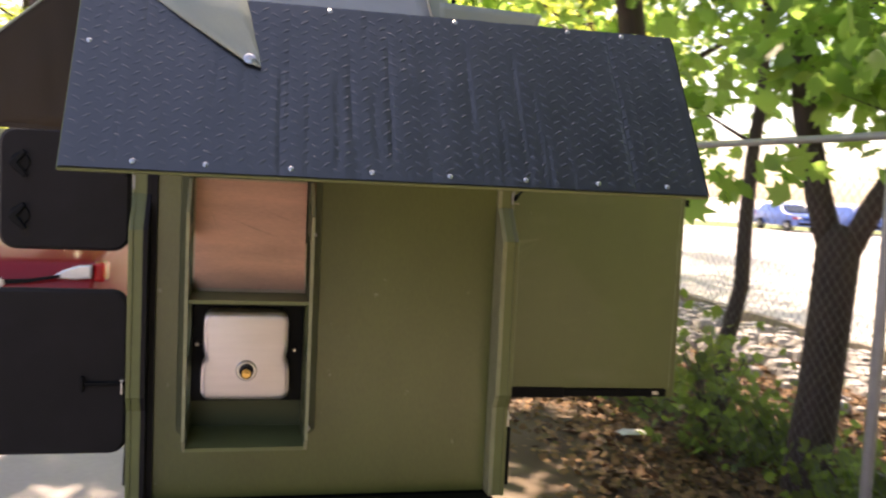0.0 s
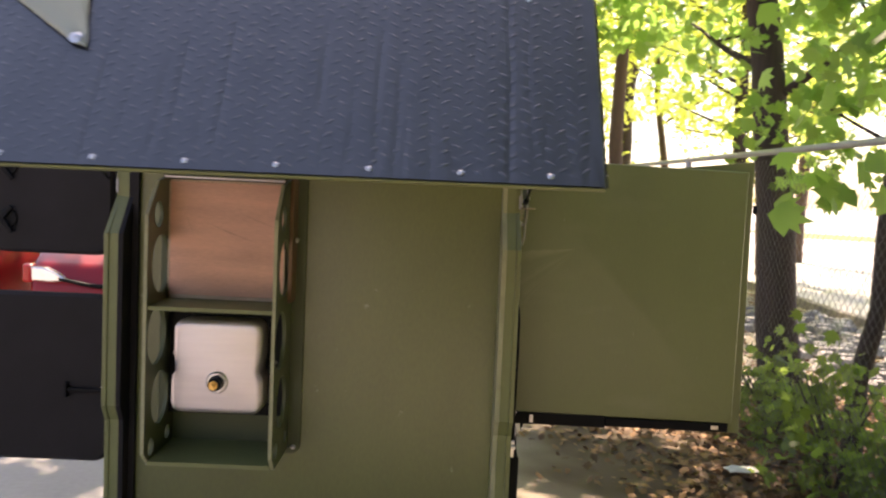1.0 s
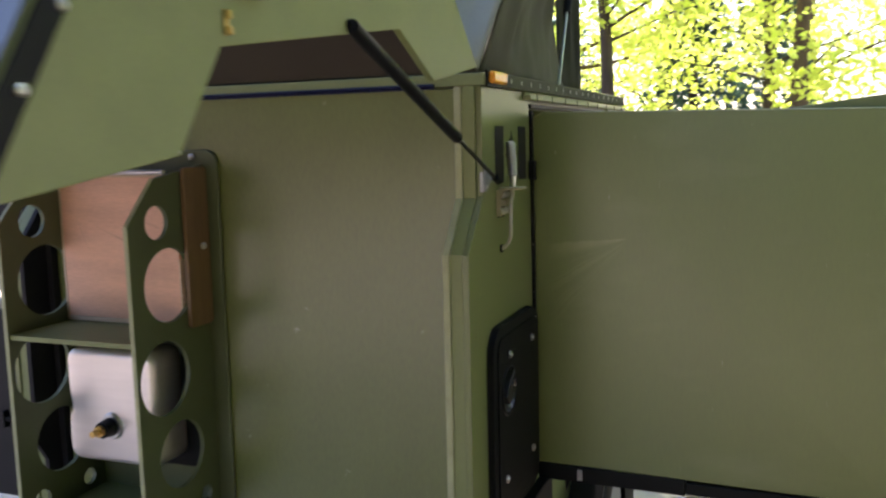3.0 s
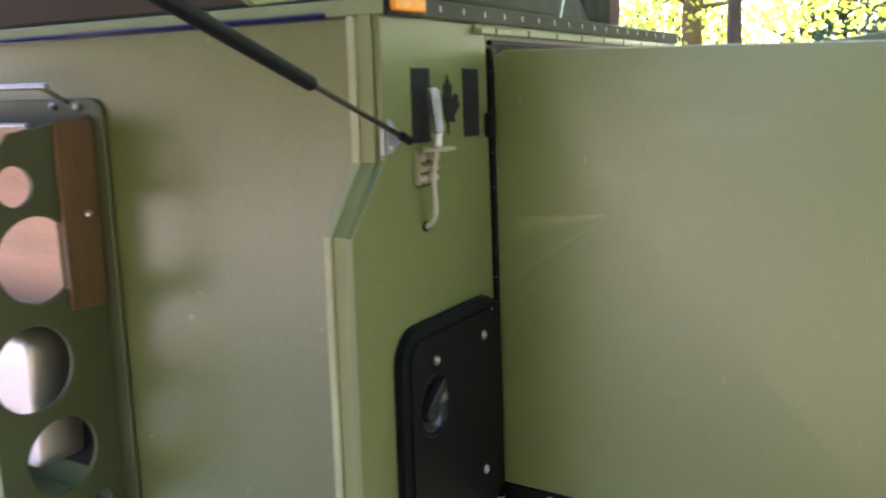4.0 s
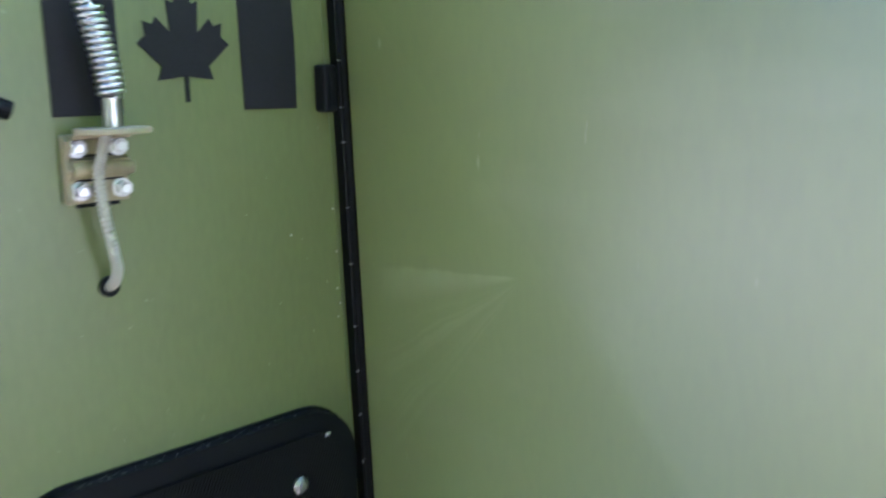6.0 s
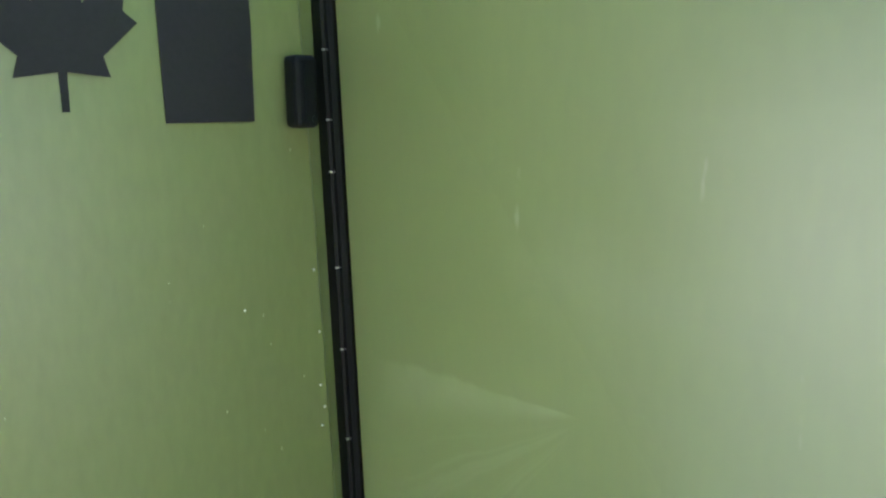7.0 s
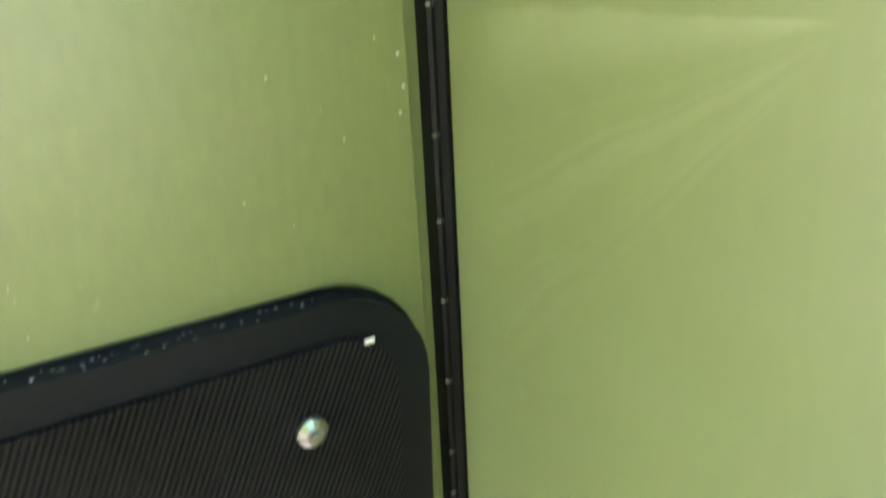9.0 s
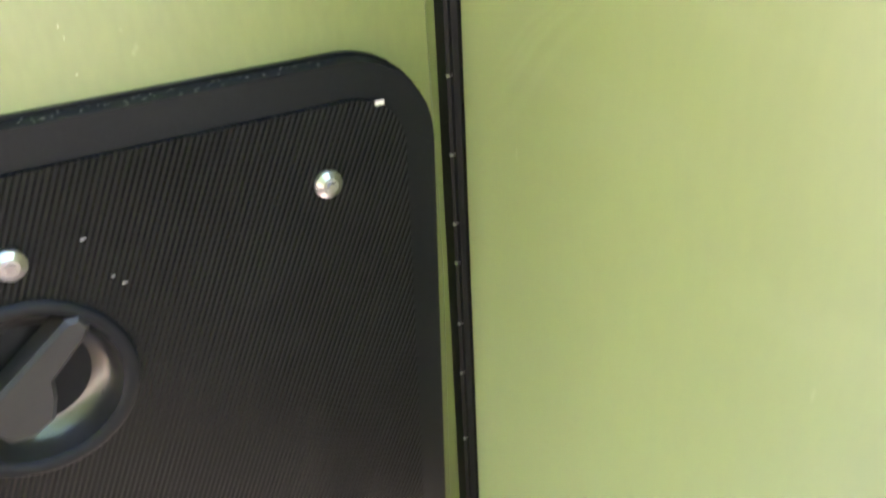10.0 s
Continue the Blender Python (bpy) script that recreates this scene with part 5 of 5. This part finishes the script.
tree("maple_tree", (3.44, 4.4, 0), 8.5, 0.175, m_bark, m_leaf, "straight rough-barked maple by the fence", 8, 2600, 0.14, (-0.9, 0.2), 0.3, 1.7, None, 12, True, "", ((3.3, 4.1, 2.2, 0.3, 0.25, 0.3, 60), (3.8, 3.9, 3.0, 0.5, 0.5, 0.4, 140)))
tree("leaning_tree", (5.9, 17.5, 0), 9.0, 0.11, m_bark2, m_leafsun, "leaning tree in leaf coloured as sunlit", 9, 3500, 0.14, (-0.9, 0.5), 0.45, 2.0, None, 14, True)
WOODS = [(6.0, 13.5, 9, 0.16), (1.5, 13.0, 10, 0.15), (-1.0, 11.5, 9, 0.12), (-2.6, 14.5, 11, 0.2), (1.1, 14.6, 11, 0.12), (3.4, 17.5, 11, 0.18), (-5.0, 16, 11, 0.18),
         (8.5, 18.5, 11, 0.2), (5.6, 22, 12, 0.22), (-1.6, 21.5, 13, 0.22), (-7.5, 20, 12, 0.2), (11.5, 24, 12, 0.2), (2.0, 25, 13, 0.2)]
for k, (x, y, h, r) in enumerate(WOODS):
    tree("woodland_tree", (x, y, 0), h, r, m_bark2 if k % 2 else m_bark, m_leafsun, "tall tree in yellow-green leaf coloured as backlit", 40 + k, 7000, 0.145, (0.5 * math.sin(k * 2.4), 0.3), 0.38 if x > 3 else (0.3 if x > -2 else 0.12), 2.6, None, 20, False, "woodland trees")
tree("tall_maple", (-2.3, 9.5, 0), 10.0, 0.13, m_bark2, m_leaf, "tall reddish-barked maple with a dense crown", 21, 6000, 0.17, (0.5, -0.6), 0.5, 2.6, None, 22, True)
# crown out of view, raised and leaned to shade the driveway
tree("tall_maple", (-2.1, 6.6, 0), 14.4, 0.16, m_bark, m_leaf, "tall maple beside the trailer, its unseen crown made dense for shade", 22, 7000, 0.3, (-1.5, -0.3), 0.55, 2.3, None, 30, True)
# the second hang cluster is unseen, added to shade the ground below
tree("tall_maple", (2.75, 8.8, 0), 9.5, 0.105, m_bark2, m_leaf, "tall maple with an open crown by the fence", 23, 1700, 0.17, (-0.2, -1.6), 0.5, 2.5, None, 22, True, "", ((2.5, 7.2, 3.9, 0.5, 0.3, 0.45, 260), (1.2, 6.5, 5.1, 0.5, 0.35, 0.25, 900)))
for k, (x, y, h) in enumerate(((-4.2, 19.5, 9), (-0.7, 20, 7), (0.9, 22.5, 8))):
    th = empty("conifer", (x, y, 0), "dark blue-green conifer far back in the wood", "tree", "conifers")
    rg = random.Random(90 + k)
    bm = bmesh.new()
    tube(bm, [(x, y, -0.2), (x, y, h * 0.5), (x, y, h)], [0.16, 0.1, 0.02], 8)
    part("trunk", bm, m_bark, th)
    pl = []
    for _ in range(2600):
        f = rg.random() ** 0.7
        rr = (1 - f) * 1.9 * math.sqrt(rg.random()) + 0.05
        t = rg.uniform(0, 6.28)
        pl.append((x + rr * math.cos(t), y + rr * math.sin(t), 0.6 + f * (h - 0.6) - 0.15 * rr))
    p_, f_ = leaf_cloud(pl, 0.26, rg)
    loose("crown", p_, f_, m_leafdk, th)
# unseen band of leaves added behind the camera to darken reflections
rg = random.Random(300)
pl = []
while len(pl) < 26000:
    t, q = rg.uniform(-0.14, 1.5), rg.uniform(10, 14)
    z = rg.uniform(0, 9) * (0.75 + 0.35 * noise.noise(Vector((t * 4, 1, 1)))) * min(1.35, 0.75 + 2 * t)
    pl.append((1 + q * math.sin(t), -q * math.cos(t) + 1, max(0.1, z)))
p_, f_ = leaf_cloud(pl, 0.55, rg)
tagged(loose("unseen_leaf_band", p_, f_, m_under), "unseen band of green leaves added to darken reflections", "trees", kind="stuff")
# unseen tree added to darken the sky that the hatch mat reflects
tree("unseen_canopy_tree", (5.0, -4.4, 0), 10.5, 0.17, m_bark, m_leafdk, "unseen dark-leaved tree added to darken the reflection in the hatch mat", 140, 3000, 0.2, (-0.8, 0.4), 0.5, 2.6, None, 18, True, "", ((2.7, -3.7, 7.4, 1.2, 1.3, 0.8, 1700), (3.8, -4.0, 7.8, 1.0, 1.0, 0.8, 900)))
# bushes along the fence and undergrowth
for k, (x, y, s, h, nlv) in enumerate(((2.95, 2.35, 0.35, 0.8, 380), (3.05, 3.6, 0.4, 0.6, 420), (3.25, 1.9, 0.35, 0.45, 420), (3.1, 0.9, 0.35, 0.4, 400))):
    rg = random.Random(60 + k)
    th = empty("shrub", (x, y, 0), "leafy green undergrowth shrub at the foot of the fence", "shrub", "undergrowth")
    for q in range(7):
        t = rg.uniform(0, 6.28)
        part("stem", tube(bmesh.new(), [(x, y, -0.05), (x + 0.3 * s * math.cos(t), y + 0.3 * s * math.sin(t), h * 0.5), (x + 0.7 * s * math.cos(t), y + 0.7 * s * math.sin(t), h * 0.9)], [0.012, 0.008, 0.004], 6), m_bark, th)
    pl = [(x + rg.gauss(0, s * 0.5), y + rg.gauss(0, s * 0.6), max(0.05, h * (0.5 + 0.3 * rg.gauss(0, 1)))) for _ in range(nlv)]
    p_, f_ = leaf_cloud(pl, 0.085, rg, 0.0, True)
    loose("foliage", p_, f_, m_under, th)


# ---- parked cars ----
def car(at, paint, label, tall=1.0, turned=False):
    """A hatchback, nose towards -y, or turned round."""
    x, y, z_ = at
    f = -1 if turned else 1
    th = empty("parked_car", at, label, "car")

    def bar(x0, x1, u0, u1, z0, z1, r):
        return box(bmesh.new(), x + x0, x + x1, y + min(f * u0, f * u1), y + max(f * u0, f * u1), z_ + z0 * tall, z_ + z1 * tall, r=r)

    sec = [(-2.0, 0.3), (-2.12, 0.5), (-2.1, 0.66), (-2.0, 0.82), (-1.75, 0.9), (-1.0, 1.0), (-0.35, 1.4), (0.3, 1.47), (1.2, 1.42), (1.72, 1.1), (2.02, 1.06), (2.06, 0.98), (2.02, 0.8), (2.08, 0.5), (2.0, 0.3)]
    bm = bmesh.new()
    prism(bm, [(y + f * u, z_ + z * tall) for u, z in sec], "x", x - 0.86, x + 0.86)
    for v in bm.verts:      # sides lean in towards the roof, the nose and tail draw in
        h, u = (v.co.z - z_) / tall, f * (v.co.y - y)
        if h > 1.0:
            v.co.x = x + (v.co.x - x) * (1 - 0.4 * (h - 1.0))
        v.co.x = x + (v.co.x - x) * (1 - 0.12 * max(0, abs(u) - 1.7) / 0.4)
    bmesh.ops.bevel(bm, geom=list(bm.edges), offset=0.05, segments=3, affect="EDGES", profile=0.5)
    part("body", bm, paint, th, smooth=True)
    for name, prof in (("windscreen", ((-0.99, 1.04), (-0.42, 1.375), (-0.45, 1.40), (-1.02, 1.055))), ("rear_window", ((1.27, 1.385), (1.66, 1.15), (1.70, 1.17), (1.30, 1.41)))):
        part(name, prism(bmesh.new(), [(y + f * u, z_ + z * tall) for u, z in prof], "x", x - 0.64, x + 0.64), m_glass, th)
    grille = bmesh.new()
    prism(grille, [(x + u, z_ + z * tall) for u, z in ((-0.5, 0.735), (-0.25, 0.70), (0, 0.69), (0.25, 0.70), (0.5, 0.735), (0.5, 0.715), (0.25, 0.675), (0, 0.66), (-0.25, 0.675), (-0.5, 0.715))], "y", y - f * 2.135, y - f * 2.09)
    part("grille", grille, m_black, th)
    part("air_intake", bar(-0.7, 0.7, -2.125, -2.085, 0.38, 0.5, 0.008), m_black, th)
    part("badge", prism(bmesh.new(), [(x + 0.07 * math.cos(k * 0.5236), z_ + (0.675 + 0.04 * math.sin(k * 0.5236)) * tall) for k in range(12)], "y", y - f * 2.15, y - f * 2.136), m_zinc, th)
    part("boot_lip", bar(-0.8, 0.8, 2.03, 2.08, 0.955, 0.99, 0.01), m_lampclear, th, "bright chrome strip")
    part("plate_recess", bar(-0.27, 0.27, 1.99, 2.04, 0.70, 0.88, 0.006), m_lampred, th)
    part("boot_handle", bar(-0.12, 0.12, 2.041, 2.052, 0.85, 0.885, 0.004), m_black, th)
    for s in (-1, 1):
        bm = bmesh.new()
        prism(bm, [(x + s * u, z_ + z * tall) for u, z in ((0.42, 0.71), (0.52, 0.765), (0.64, 0.80), (0.745, 0.805), (0.74, 0.71), (0.6, 0.70))], "y", y - f * 2.125, y - f * 1.93, 0.012)
        hl = part("headlight", bm, m_lampclear, th)
        part("side_lamp", bar(min(s * 0.75, s * 0.845), max(s * 0.75, s * 0.845), -2.08, -1.8, 0.68, 0.82, 0.03), m_lampred, hl)
        part("tail_lamp", bar(min(s * 0.5, s * 0.80), max(s * 0.5, s * 0.80), 1.9, 2.045, 0.74, 0.95, 0.03), m_lampred, th)
        part("reversing_lamp", bar(min(s * 0.44, s * 0.495), max(s * 0.44, s * 0.495), 1.95, 2.05, 0.72, 0.95, 0.012), m_lampclear, th)
        for u in (-1.3, 1.3):
            bm = bmesh.new()
            rod(bm, (x + s * 0.68, y + u, z_ + 0.31), (x + s * 0.885, y + u, z_ + 0.31), 0.315, n=28)
            ty = part("wheel", bm, m_rubber, th)
            bm = bmesh.new()
            for k in range(5):
                t = 2 * math.pi * k / 5
                rod(bm, (x + s * 0.892, y + u, z_ + 0.31), (x + s * 0.892, y + u + 0.2 * math.cos(t), z_ + 0.31 + 0.2 * math.sin(t)), 0.03, 0.02, n=6)
            rod(bm, (x + s * 0.884, y + u, z_ + 0.31), (x + s * 0.9, y + u, z_ + 0.31), 0.05, n=12)
            part("rim", bm, m_zinc, ty, "bright five-spoke rim")
    return th


car((-2.33, 6.7, 0.012), m_red, "shiny red parked car with its nose to the trailer", 1.22)
car((-4.72, 6.5, 0.012), m_red, "shiny red car parked tail first beside the other", 0.93, True)
car((-7.15, 7.2, 0.012), m_cream, "cream car parked beyond the red ones", 1.1, True)
car((28.6, 40.0, 0.06), m_bluecar, "blue car parked far off by the sunny road")
car((32.4, 39.0, 0.06), m_bluecar, "blue car parked far off by the sunny road")

# ---- plain unseen wall, added behind the camera to darken the bulkhead's reflection ----
bm = bmesh.new()
bmesh.ops.create_cube(bm, size=1, matrix=pose(-11.0, -9.7, 2.1, 0, 0, math.degrees(math.atan2(-9.5, 10.0))) @ Matrix.Diagonal((13.8, 0.25, 4.4, 1)))
tagged(part("unseen_wall", bm, m_unseen_wall), "plain grey-brown unseen wall added to darken the bulkhead reflection", "wall", kind="structure")

# ---- crate on the driveway ----
crate = empty("crate", (-3.75, 2.95, 0.004), "small grey-green crate with a bare wooden lid on the driveway", "crate")
part("body", boxes((-3.98, -3.64, 2.68, 3.2, 0.0045, 0.188), r=0.004), m_canvas, crate)
part("lid", boxes((-4.02, -3.69, 2.64, 3.24, 0.1885, 0.30), r=0.004), m_plyedge, crate, "bare wooden lid")

# ---- house behind the cars ----
house = empty("house", (-12, 16.5, 0), "beige clapboard house beyond the driveway", "house")
part("wall", boxes((-14.15, -6.3, 14, 19, -0.05, 3.2)), m_siding, house)
for k in range(17):
    part("clapboard", boxes((-14.17, -6.28, 13.975, 13.998, 0.42 + 0.165 * k, 0.577 + 0.165 * k)), m_siding, house)
part("base_trim", boxes((-14.18, -6.27, 13.96, 13.998, 0.24, 0.41)), m_white, house)
part("roof", prism(bmesh.new(), [(13.5, 3.15), (16.5, 5.4), (19.5, 3.15), (19.5, 3.0), (13.5, 3.0)], "x", -14.6, -5.9), m_roofing, house)
for x in (-10.2, -7.6):
    wn = part("window", boxes((x - 0.65, x + 0.65, 13.93, 13.972, 1.0, 2.3)), m_white, house)
    part("pane", boxes((x - 0.56, x - 0.02, 13.915, 13.928, 1.08, 2.22), (x + 0.02, x + 0.56, 13.915, 13.928, 1.08, 2.22)), m_glass, wn)
